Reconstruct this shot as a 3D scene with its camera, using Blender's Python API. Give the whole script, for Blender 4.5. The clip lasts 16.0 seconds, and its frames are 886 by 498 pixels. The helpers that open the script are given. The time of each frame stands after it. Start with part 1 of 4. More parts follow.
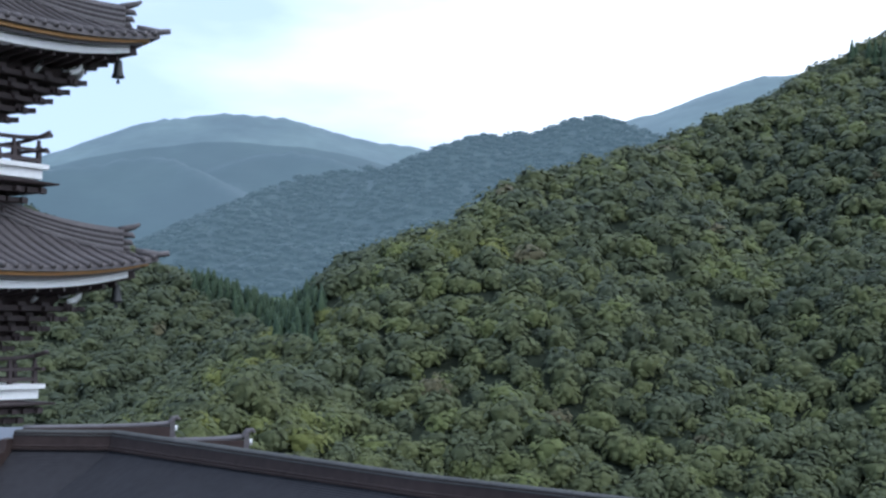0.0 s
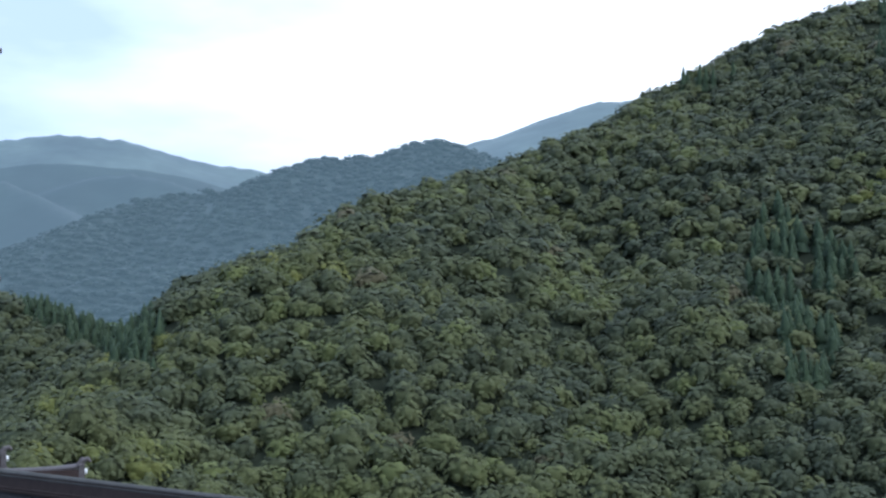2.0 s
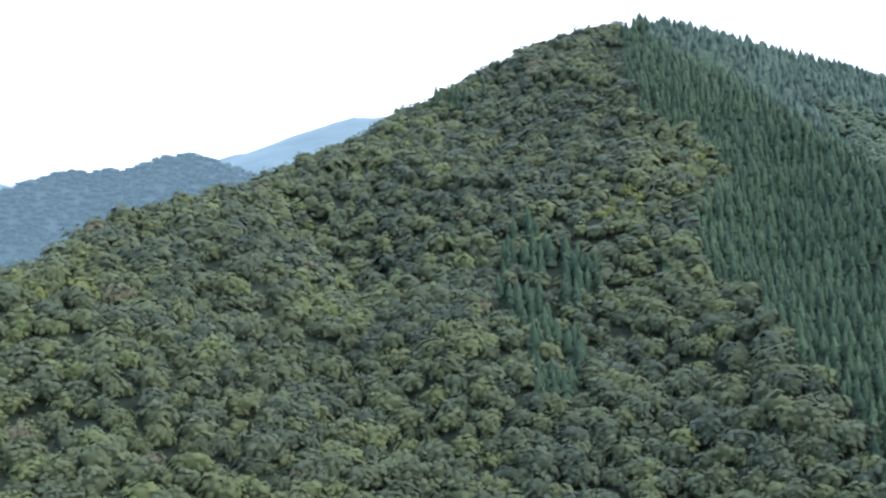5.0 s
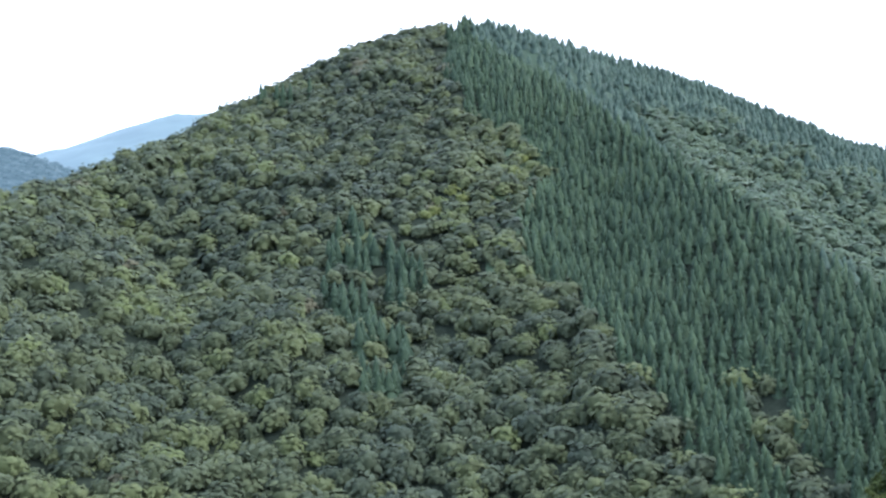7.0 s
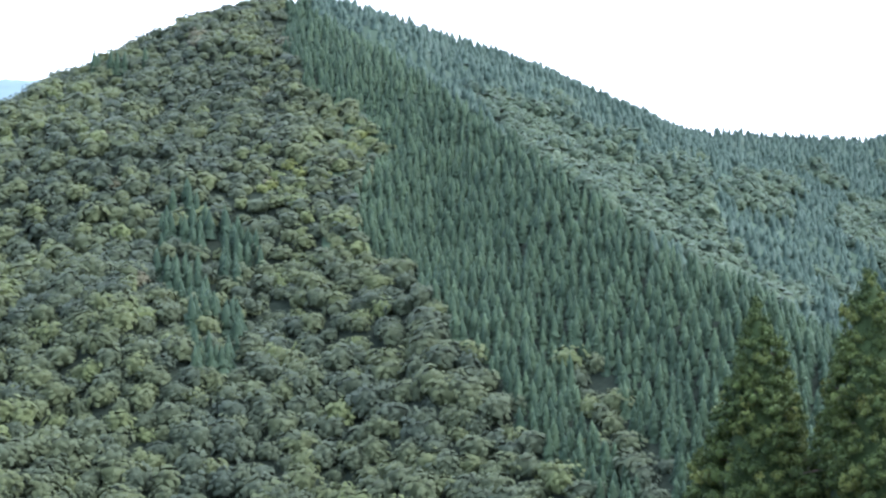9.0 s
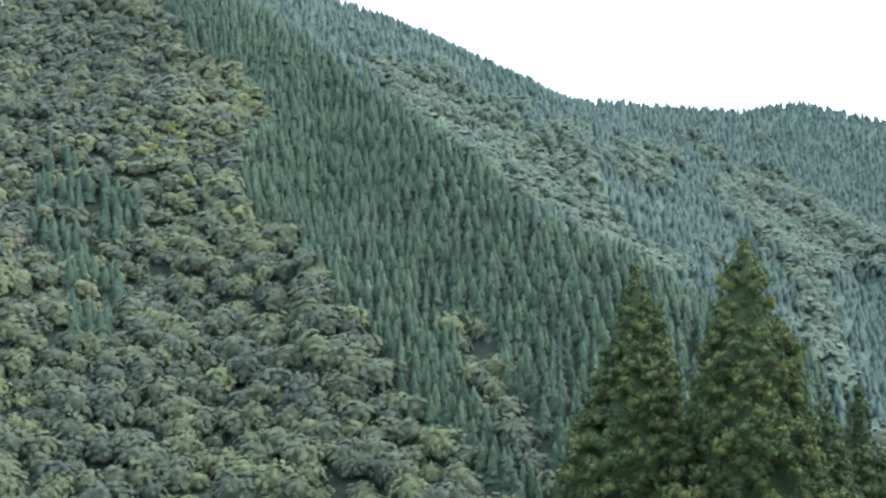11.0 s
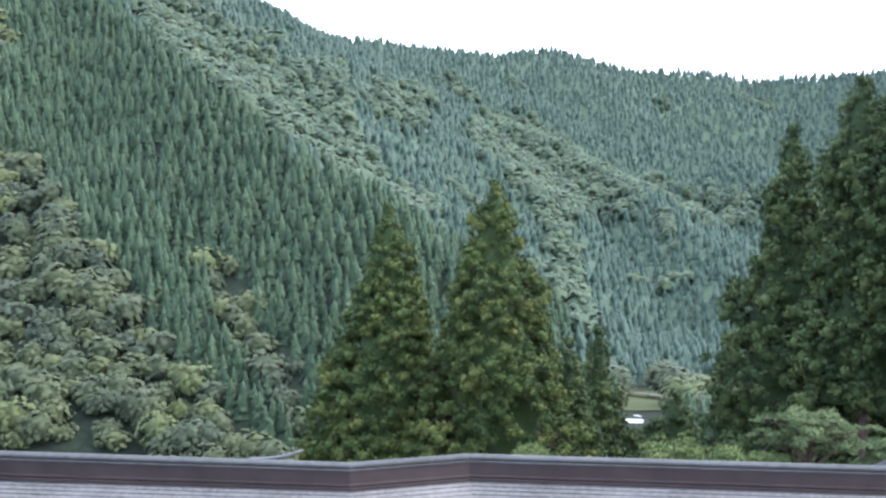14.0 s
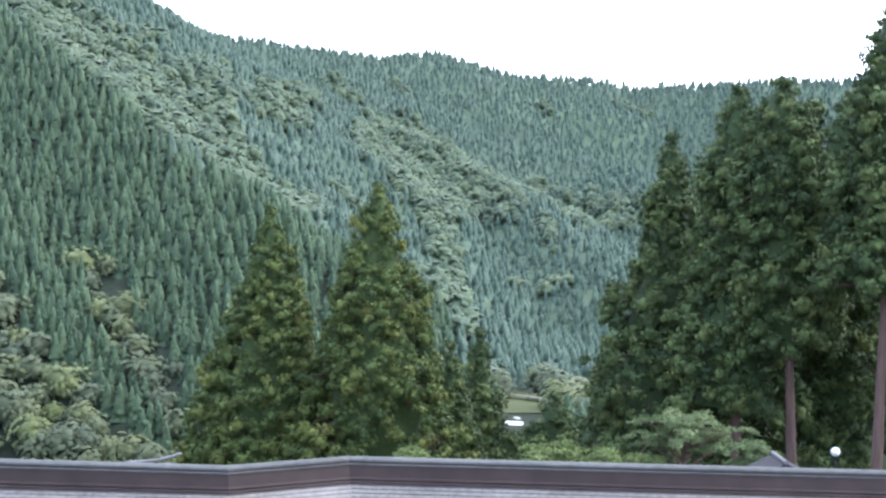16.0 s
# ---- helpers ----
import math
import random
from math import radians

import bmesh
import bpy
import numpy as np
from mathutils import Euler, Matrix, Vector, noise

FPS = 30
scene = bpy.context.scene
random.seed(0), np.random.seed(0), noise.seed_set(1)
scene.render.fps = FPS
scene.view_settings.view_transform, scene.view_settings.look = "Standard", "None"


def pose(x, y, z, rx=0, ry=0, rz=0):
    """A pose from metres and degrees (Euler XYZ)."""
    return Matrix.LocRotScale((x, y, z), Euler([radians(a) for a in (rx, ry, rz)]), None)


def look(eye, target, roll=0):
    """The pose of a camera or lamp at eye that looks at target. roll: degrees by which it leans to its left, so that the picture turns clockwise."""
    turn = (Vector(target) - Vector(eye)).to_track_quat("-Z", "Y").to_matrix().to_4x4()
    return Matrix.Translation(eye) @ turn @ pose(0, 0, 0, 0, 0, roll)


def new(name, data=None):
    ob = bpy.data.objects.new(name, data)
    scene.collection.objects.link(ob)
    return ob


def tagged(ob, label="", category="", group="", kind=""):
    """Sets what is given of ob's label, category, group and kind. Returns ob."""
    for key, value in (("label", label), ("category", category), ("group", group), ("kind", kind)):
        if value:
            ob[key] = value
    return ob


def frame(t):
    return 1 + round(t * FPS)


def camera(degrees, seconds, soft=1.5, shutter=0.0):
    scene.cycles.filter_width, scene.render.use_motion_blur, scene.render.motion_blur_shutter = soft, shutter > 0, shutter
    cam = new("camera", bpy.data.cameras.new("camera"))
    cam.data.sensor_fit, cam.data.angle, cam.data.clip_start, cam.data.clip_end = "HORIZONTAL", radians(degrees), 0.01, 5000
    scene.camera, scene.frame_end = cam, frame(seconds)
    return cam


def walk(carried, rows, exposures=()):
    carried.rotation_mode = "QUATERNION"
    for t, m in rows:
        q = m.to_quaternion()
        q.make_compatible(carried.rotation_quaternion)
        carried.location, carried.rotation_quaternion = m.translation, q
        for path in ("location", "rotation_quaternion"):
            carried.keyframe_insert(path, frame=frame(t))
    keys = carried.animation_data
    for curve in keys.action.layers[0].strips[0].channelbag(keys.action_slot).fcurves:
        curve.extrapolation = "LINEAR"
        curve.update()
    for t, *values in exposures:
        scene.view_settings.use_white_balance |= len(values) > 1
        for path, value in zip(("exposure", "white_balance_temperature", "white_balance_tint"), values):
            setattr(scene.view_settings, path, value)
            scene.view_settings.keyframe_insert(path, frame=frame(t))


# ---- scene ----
# camera: stands on one spot and turns; seconds, yaw, pitch, roll
EYE = 15.0
cam = camera(35.1, 16.0, soft=2.6)
ROWS = [
    (0.0, 0.26, 3.79, -0.00),
    (0.5, -0.98, 4.37, -0.40),
    (1.0, -2.09, 5.08, -0.44),
    (1.5, -3.98, 5.12, 0.00),
    (2.0, -6.19, 4.70, 0.69),
    (2.5, -8.20, 4.55, 0.75),
    (3.0, -9.93, 4.42, 0.99),
    (3.5, -11.49, 4.45, 1.34),
    (4.0, -13.44, 4.67, 1.51),
    (6.5, -20.69, 5.28, 1.96),
    (7.0, -23.30, 4.84, 2.01),
    (7.5, -25.34, 4.21, 1.86),
    (8.0, -27.38, 3.57, 1.74),
    (8.5, -28.31, 3.78, 1.68),
    (9.0, -30.04, 3.67, 1.47),
    (11.5, -36.27, 1.66, 1.28),
    (12.0, -38.28, 1.18, 1.38),
    (12.5, -40.44, 0.75, 1.03),
    (13.0, -41.91, 0.51, 0.74),
    (13.5, -43.23, -0.03, 0.63),
    (14.0, -44.87, -0.51, 0.12),
    (14.5, -46.82, -0.92, 0.02),
    (15.0, -47.80, -1.07, -0.36),
    (15.5, -48.79, -1.14, -0.22),
    (16.0, -49.67, -0.40, -0.45),
]
EXPOSURES = [(0.0, 0.42, 5450, 10), (1.0, 0.32, 5450, 10), (2.0, 0.38, 5450, 10), (4.0, 1.06, 5450, 11), (6.5, 1.27, 5400, 11), (9.0, 1.7, 5400, 12), (12.0, 1.78, 5420, 12), (14.5, 1.98, 5600, 13), (16.0, 2.08, 5600, 13)]
walk(cam, [(t, pose(0, 0, EYE, 90 + pitch, roll, yaw)) for t, yaw, pitch, roll in ROWS], EXPOSURES)

# ---- light: overcast sky, brighter to the right, weak wide sun ----
SUN_EL, SUN_AZ = radians(50), radians(128)
world = bpy.data.worlds.new("overcast_sky")
scene.world = world
world.use_nodes = True
wn, wl = world.node_tree.nodes, world.node_tree.links
wn.clear()
w_out = wn.new("ShaderNodeOutputWorld")
w_bg = wn.new("ShaderNodeBackground")
w_sky = wn.new("ShaderNodeTexSky")
w_sky.sky_type, w_sky.sun_disc, w_sky.sun_elevation, w_sky.sun_rotation = "NISHITA", False, SUN_EL, SUN_AZ
w_scale = wn.new("ShaderNodeVectorMath")
w_scale.operation = "SCALE"
w_scale.inputs["Scale"].default_value = 0.13
w_coord = wn.new("ShaderNodeTexCoord")
w_map = wn.new("ShaderNodeMapping")
w_map.inputs["Scale"].default_value = (1.0, 1.0, 3.2)
w_noise = wn.new("ShaderNodeTexNoise")
w_noise.inputs["Scale"].default_value = 2.6
w_noise.inputs["Detail"].default_value = 6.0
w_noise.inputs["Roughness"].default_value = 0.5
w_sep = wn.new("ShaderNodeSeparateXYZ")
w_add = wn.new("ShaderNodeMath")
w_add.operation = "MULTIPLY_ADD"
w_add.inputs[1].default_value = 0.9
w_ramp = wn.new("ShaderNodeMapRange")
w_ramp.inputs["From Min"].default_value, w_ramp.inputs["From Max"].default_value = 0.25, 0.85
w_ramp.inputs["To Min"].default_value, w_ramp.inputs["To Max"].default_value = 0.8, 0.97
w_mix = wn.new("ShaderNodeMixRGB")
w_cloud = wn.new("ShaderNodeMixRGB")
w_cloud.inputs["Color1"].default_value, w_cloud.inputs["Color2"].default_value = (0.62, 0.71, 0.86, 1), (1.2, 1.22, 1.25, 1)
w_shade = wn.new("ShaderNodeMapRange")
w_shade.inputs["From Min"].default_value, w_shade.inputs["From Max"].default_value = 0.33, 0.62
wl.new(w_add.outputs["Value"], w_shade.inputs["Value"])
wl.new(w_shade.outputs["Result"], w_cloud.inputs["Fac"])
wl.new(w_cloud.outputs["Color"], w_mix.inputs["Color2"])
wl.new(w_coord.outputs["Generated"], w_map.inputs["Vector"])
wl.new(w_map.outputs["Vector"], w_noise.inputs["Vector"])
wl.new(w_coord.outputs["Generated"], w_sep.inputs["Vector"])
wl.new(w_sep.outputs["X"], w_add.inputs[0])
wl.new(w_noise.outputs["Fac"], w_add.inputs[2])
wl.new(w_add.outputs["Value"], w_ramp.inputs["Value"])
wl.new(w_sky.outputs["Color"], w_scale.inputs[0])
wl.new(w_scale.outputs["Vector"], w_mix.inputs["Color1"])
wl.new(w_ramp.outputs["Result"], w_mix.inputs["Fac"])
wl.new(w_mix.outputs["Color"], w_bg.inputs["Color"])
w_bg.inputs["Strength"].default_value = 1.0
wl.new(w_bg.outputs["Background"], w_out.inputs["Surface"])

sun = new("sun", bpy.data.lights.new("sun", "SUN"))
sun.data.energy, sun.data.angle, sun.data.color = 0.8, radians(45), (1.0, 0.97, 0.92)
sun_dir = Vector((math.sin(SUN_AZ) * math.cos(SUN_EL), math.cos(SUN_AZ) * math.cos(SUN_EL), math.sin(SUN_EL)))
sun.matrix_world = look(sun_dir * 300, (0, 0, 0))


# ---- materials ----
def surface(name, color, rough=0.7, metal=0.0, vary=0.25, size=1.0, bump=0.0, bump_size=8.0, stretch=(1, 1, 1), spec=0.5):
    m = bpy.data.materials.new(name)
    m.use_nodes = True
    n, l = m.node_tree.nodes, m.node_tree.links
    b = n["Principled BSDF"]
    b.inputs["Roughness"].default_value, b.inputs["Metallic"].default_value = rough, metal
    b.inputs["Specular IOR Level"].default_value = spec
    co = n.new("ShaderNodeTexCoord")
    mp = n.new("ShaderNodeMapping")
    mp.inputs["Scale"].default_value = stretch
    l.new(co.outputs["Object"], mp.inputs["Vector"])
    big, fine = n.new("ShaderNodeTexNoise"), n.new("ShaderNodeTexNoise")
    big.inputs["Scale"].default_value, fine.inputs["Scale"].default_value = 0.35 / size, 5.0 / size
    big.inputs["Detail"].default_value = fine.inputs["Detail"].default_value = 4.0
    l.new(mp.outputs["Vector"], big.inputs["Vector"])
    l.new(mp.outputs["Vector"], fine.inputs["Vector"])
    s = n.new("ShaderNodeMath")
    s.operation = "ADD"
    l.new(big.outputs["Fac"], s.inputs[0])
    l.new(fine.outputs["Fac"], s.inputs[1])
    r = n.new("ShaderNodeMapRange")
    r.inputs["From Min"].default_value, r.inputs["From Max"].default_value = 0.65, 1.35
    r.inputs["To Min"].default_value, r.inputs["To Max"].default_value = 1 - vary, 1 + vary
    l.new(s.outputs["Value"], r.inputs["Value"])
    v = n.new("ShaderNodeVectorMath")
    v.operation = "SCALE"
    v.inputs[0].default_value = color
    l.new(r.outputs["Result"], v.inputs["Scale"])
    l.new(v.outputs["Vector"], b.inputs["Base Color"])
    if bump:
        t = n.new("ShaderNodeTexNoise")
        t.inputs["Scale"].default_value, t.inputs["Detail"].default_value = bump_size, 5.0
        l.new(mp.outputs["Vector"], t.inputs["Vector"])
        k = n.new("ShaderNodeBump")
        k.inputs["Strength"].default_value, k.inputs["Distance"].default_value = bump, 0.03
        l.new(t.outputs["Fac"], k.inputs["Height"])
        l.new(k.outputs["Normal"], b.inputs["Normal"])
    return m


def foliage(name, stops, grain=1.2, haze_glow=None, haze_strength=0.0, sheen=0.04, relief=0.0, mottle=0.28):
    """Leaves whose tint runs along stops by each tree's own variety; an optional emission paints haze."""
    m = bpy.data.materials.new(name)
    m.use_nodes = True
    n, l = m.node_tree.nodes, m.node_tree.links
    b = n["Principled BSDF"]
    b.inputs["Roughness"].default_value, b.inputs["Specular IOR Level"].default_value = 0.65, 0.12
    b.inputs["Sheen Weight"].default_value, b.inputs["Sheen Roughness"].default_value = sheen, 0.6
    b.inputs["Sheen Tint"].default_value = (0.72, 0.86, 1.0, 1)
    a = n.new("ShaderNodeAttribute")
    a.attribute_name = "variety"
    ramp = n.new("ShaderNodeValToRGB")
    e = ramp.color_ramp.elements
    while len(e) < len(stops):
        e.new(0.5)
    for k, (p, c) in enumerate(stops):
        e[k].position, e[k].color = p, (*c, 1)
    l.new(a.outputs["Fac"], ramp.inputs["Fac"])
    g = n.new("ShaderNodeNewGeometry")
    t = n.new("ShaderNodeTexNoise")
    t.inputs["Scale"].default_value, t.inputs["Detail"].default_value = grain, 3.0
    l.new(g.outputs["Position"], t.inputs["Vector"])
    s = n.new("ShaderNodeMath")
    s.operation = "MULTIPLY_ADD"
    s.inputs[1].default_value = 0.2
    l.new(g.outputs["Random Per Island"], s.inputs[0])
    l.new(t.outputs["Fac"], s.inputs[2])
    r = n.new("ShaderNodeMapRange")
    r.inputs["From Min"].default_value, r.inputs["From Max"].default_value = 0.3, 0.95
    r.inputs["To Min"].default_value, r.inputs["To Max"].default_value = 1 - mottle, 1 + mottle
    l.new(s.outputs["Value"], r.inputs["Value"])
    v = n.new("ShaderNodeVectorMath")
    v.operation = "SCALE"
    l.new(ramp.outputs["Color"], v.inputs[0])
    l.new(r.outputs["Result"], v.inputs["Scale"])
    l.new(v.outputs["Vector"], b.inputs["Base Color"])
    if relief:
        f = n.new("ShaderNodeTexNoise")
        f.inputs["Scale"].default_value, f.inputs["Detail"].default_value = 1.5 * grain, 4.0
        l.new(g.outputs["Position"], f.inputs["Vector"])
        k = n.new("ShaderNodeBump")
        k.inputs["Strength"].default_value, k.inputs["Distance"].default_value = 0.8, relief
        l.new(f.outputs["Fac"], k.inputs["Height"])
        l.new(k.outputs["Normal"], b.inputs["Normal"])
    # emission that stands in for haze in front of far slopes
    if haze_glow:
        b.inputs["Emission Color"].default_value = (*haze_glow, 1)
        b.inputs["Emission Strength"].default_value = haze_strength
    return m


M_ground = surface("earth_and_undergrowth", (0.026, 0.032, 0.021), 0.95, spec=0.05, vary=0.5, size=12, bump=0.4, bump_size=0.6)
M_grass = surface("mown_field_grass", (0.07, 0.078, 0.038), 0.95, spec=0.03, vary=0.3, size=4)
M_meadow = surface("fresh_meadow_grass", (0.13, 0.17, 0.075), 0.95, spec=0.03, vary=0.3, size=6)
M_path = surface("pale_gravel", (0.14, 0.13, 0.10), 0.9, spec=0.05, vary=0.2, size=2)
BROAD = [(0.0, (0.052, 0.064, 0.038)), (0.3, (0.073, 0.085, 0.042)), (0.6, (0.097, 0.108, 0.043)), (0.85, (0.115, 0.134, 0.045)), (0.94, (0.146, 0.154, 0.04)), (1.0, (0.098, 0.078, 0.065))]
CONIF = [(0.0, (0.044, 0.068, 0.037)), (0.5, (0.060, 0.088, 0.045)), (1.0, (0.081, 0.114, 0.056))]
M_broad = foliage("broadleaf_canopy", BROAD, 1.6, sheen=0.03, relief=0.22, mottle=0.22)
M_conif = foliage("cedar_plantation", CONIF, 0.8, sheen=0.04, relief=0.15, mottle=0.14)
# valley-head leaves are bluer than nearer ones: haze put into base colour
CONIF_HAZED = [(0.0, (0.062, 0.09, 0.065)), (0.5, (0.075, 0.107, 0.076)), (1.0, (0.09, 0.124, 0.086))]
M_conif_n = foliage("hazed_cedars_of_valley_head", CONIF_HAZED, 0.5, sheen=0.02, mottle=0.12)
BROAD_HAZED = [(0.0, (0.052, 0.074, 0.046)), (0.5, (0.071, 0.096, 0.054)), (1.0, (0.097, 0.122, 0.062))]
M_broad_n = foliage("hazed_broadleaf_of_valley_head", BROAD_HAZED, 0.9, sheen=0.02, relief=0.3)
# far ranges: haze painted as bluish emission, brighter with distance, over dim leaves
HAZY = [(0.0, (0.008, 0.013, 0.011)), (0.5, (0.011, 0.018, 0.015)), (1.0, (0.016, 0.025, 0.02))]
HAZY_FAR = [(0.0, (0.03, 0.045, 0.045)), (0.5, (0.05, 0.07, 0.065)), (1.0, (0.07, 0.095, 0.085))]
M_far_b = foliage("second_range_haze_glow", HAZY, 0.07, (0.28, 0.41, 0.475), 0.24)
M_far_m = foliage("mountain_shoulders_haze_glow", HAZY, 0.04, (0.31, 0.46, 0.55), 0.26)
M_far_a = foliage("farthest_mountain_haze_glow", HAZY_FAR, 0.03, (0.385, 0.54, 0.645), 0.24)
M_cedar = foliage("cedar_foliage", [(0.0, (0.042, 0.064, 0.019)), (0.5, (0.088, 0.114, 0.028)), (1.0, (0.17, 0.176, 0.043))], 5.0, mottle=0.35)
# darker copy of the cedar foliage, with the trees' shade put into its colour
M_cedar_shaded = foliage("shaded_cedar_foliage", [(0.0, (0.036, 0.055, 0.019)), (0.5, (0.07, 0.095, 0.029)), (1.0, (0.12, 0.142, 0.042))], 5.0, mottle=0.35)
M_maple = foliage("maple_leaves", [(0.0, (0.075, 0.105, 0.038)), (0.5, (0.12, 0.152, 0.06)), (1.0, (0.19, 0.22, 0.095))], 3.0)
M_bush = foliage("bush_leaves", [(0.0, (0.085, 0.115, 0.035)), (1.0, (0.19, 0.225, 0.075))], 3.0)
M_bark = surface("cedar_bark", (0.11, 0.065, 0.05), 0.9, vary=0.4, size=0.5, bump=0.6, bump_size=10, stretch=(1, 1, 0.15))
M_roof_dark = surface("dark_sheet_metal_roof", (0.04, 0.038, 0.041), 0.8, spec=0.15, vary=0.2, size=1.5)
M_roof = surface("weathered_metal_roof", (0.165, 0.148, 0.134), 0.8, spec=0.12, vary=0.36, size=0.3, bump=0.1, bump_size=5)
M_cap = surface("brown_ridge_fascia", (0.05, 0.034, 0.03), 0.7, vary=0.3, size=1.5, spec=0.2)
M_ridge = surface("weathered_ridge_capping", (0.075, 0.074, 0.07), 0.8, spec=0.15, vary=0.35, size=0.5)
M_captop = surface("pale_ridge_capping", (0.15, 0.14, 0.145), 0.7, metal=0.0, spec=0.25, vary=0.2)
M_tile = surface("grey_brown_roof_tile", (0.115, 0.102, 0.102), 0.5, spec=0.3, vary=0.3, size=0.6, bump=0.15, bump_size=12)
M_dark = surface("dark_stained_timber", (0.06, 0.044, 0.044), 0.7, vary=0.3, size=0.6, bump=0.2, bump_size=14)
M_white = surface("white_painted_board", (0.84, 0.84, 0.83), 0.6, vary=0.08, size=1.0)
M_gold = surface("ochre_painted_line", (0.5, 0.27, 0.09), 0.55, vary=0.15)
M_wall = surface("red_brown_wall_panel", (0.11, 0.05, 0.045), 0.7, vary=0.2)
M_bronze = surface("dark_bronze", (0.05, 0.05, 0.05), 0.45, metal=0.8, vary=0.3, size=0.3)
M_globe = surface("milk_glass_globe", (0.8, 0.8, 0.8), 0.3, vary=0.03)
M_plaster = surface("pale_house_wall", (0.6, 0.6, 0.58), 0.8, vary=0.12)
M_grey = surface("pale_grey_metal_sheet", (0.2, 0.22, 0.26), 0.5, vary=0.1)


# ---- mesh helpers ----
class Geo:
    """Collects points and faces of one mesh."""

    def __init__(self):
        self.v, self.f = [], []

    def add(self, pts, faces):
        k = len(self.v)
        self.v += [tuple(p) for p in pts]
        self.f += [tuple(k + i for i in q) for q in faces]
        return self

    def box(self, x0, y0, z0, x1, y1, z1, bevel=0.0):
        p = [(x, y, z) for z in (z0, z1) for x, y in ((x0, y0), (x1, y0), (x1, y1), (x0, y1))]
        return self.add(p, [(3, 2, 1, 0), (4, 5, 6, 7), (0, 1, 5, 4), (1, 2, 6, 5), (2, 3, 7, 6), (3, 0, 4, 7)])

    def bar(self, a, b, w, h):
        """A bar of width w and height h from a to b."""
        a, b = Vector(a), Vector(b)
        d = (b - a).normalized()
        s = d.cross(Vector((0, 0, 1)))
        s = (s.normalized() if s.length > 1e-4 else Vector((1, 0, 0))) * w / 2
        u = s.cross(d).normalized() * h / 2
        p = [q + i * s + j * u for q in (a, b) for i, j in ((-1, -1), (1, -1), (1, 1), (-1, 1))]
        return self.add(p, [(0, 1, 2, 3), (7, 6, 5, 4), (4, 5, 1, 0), (5, 6, 2, 1), (6, 7, 3, 2), (7, 4, 0, 3)])

    def tube(self, path, radii, n=8, cap=True):
        rings = []
        for i, p in enumerate(path):
            p = Vector(p)
            d = Vector(path[min(i + 1, len(path) - 1)]) - Vector(path[max(i - 1, 0)])
            d.normalize()
            s = d.cross(Vector((0, 0, 1)))
            s = s.normalized() if s.length > 1e-3 else Vector((1, 0, 0))
            u = s.cross(d)
            rings += [p + radii[i] * (math.cos(2 * math.pi * k / n) * s + math.sin(2 * math.pi * k / n) * u) for k in range(n)]
        fs = [(i * n + k, i * n + (k + 1) % n, (i + 1) * n + (k + 1) % n, (i + 1) * n + k) for i in range(len(path) - 1) for k in range(n)]
        if cap:
            fs += [tuple(reversed(range(n))), tuple(range((len(path) - 1) * n, len(path) * n))]
        return self.add(rings, fs)

    def lathe(self, c, prof, n=12):
        return self.tube([(c[0], c[1], c[2] + z) for r, z in prof], [r for r, z in prof], n)


def mesh_of(name, g, mat, smooth=False):
    me = bpy.data.meshes.new(name)
    me.from_pydata(g.v, [], g.f)
    me.materials.append(mat)
    if smooth:
        me.shade_smooth()
    me.update()
    return me


def part(name, g, mat, parent=None, label="", smooth=False):
    ob = new(name, mesh_of(name, g, mat, smooth) if isinstance(g, Geo) else g)
    ob.parent = parent
    if label:
        tagged(ob, label)
    return ob


def empty(name, m, label, category, group="", kind=""):
    ob = new(name)
    ob.empty_display_size = 0.3
    ob.matrix_world = m
    return tagged(ob, label, category, group, kind)


def tri_mesh(name, V, F, mat, variety=None, smooth=False):
    """A mesh from arrays of points and triangles."""
    me = bpy.data.meshes.new(name)
    me.vertices.add(len(V))
    me.vertices.foreach_set("co", np.ascontiguousarray(V, np.float32).ravel())
    me.loops.add(3 * len(F))
    me.loops.foreach_set("vertex_index", np.ascontiguousarray(F, np.int32).ravel())
    me.polygons.add(len(F))
    me.polygons.foreach_set("loop_start", np.arange(0, 3 * len(F), 3, dtype=np.int32))
    if variety is not None:
        me.attributes.new("variety", "FLOAT", "POINT").data.foreach_set("value", np.ascontiguousarray(variety, np.float32))
    me.materials.append(mat)
    me.update(calc_edges=True)
    if smooth:
        me.shade_smooth()
    return me


rng = np.random.default_rng(7)


def polar(az, dist):
    return dist * math.sin(radians(az)), dist * math.cos(radians(az))


def rise(el, dist):
    return EYE + dist * math.tan(radians(el))


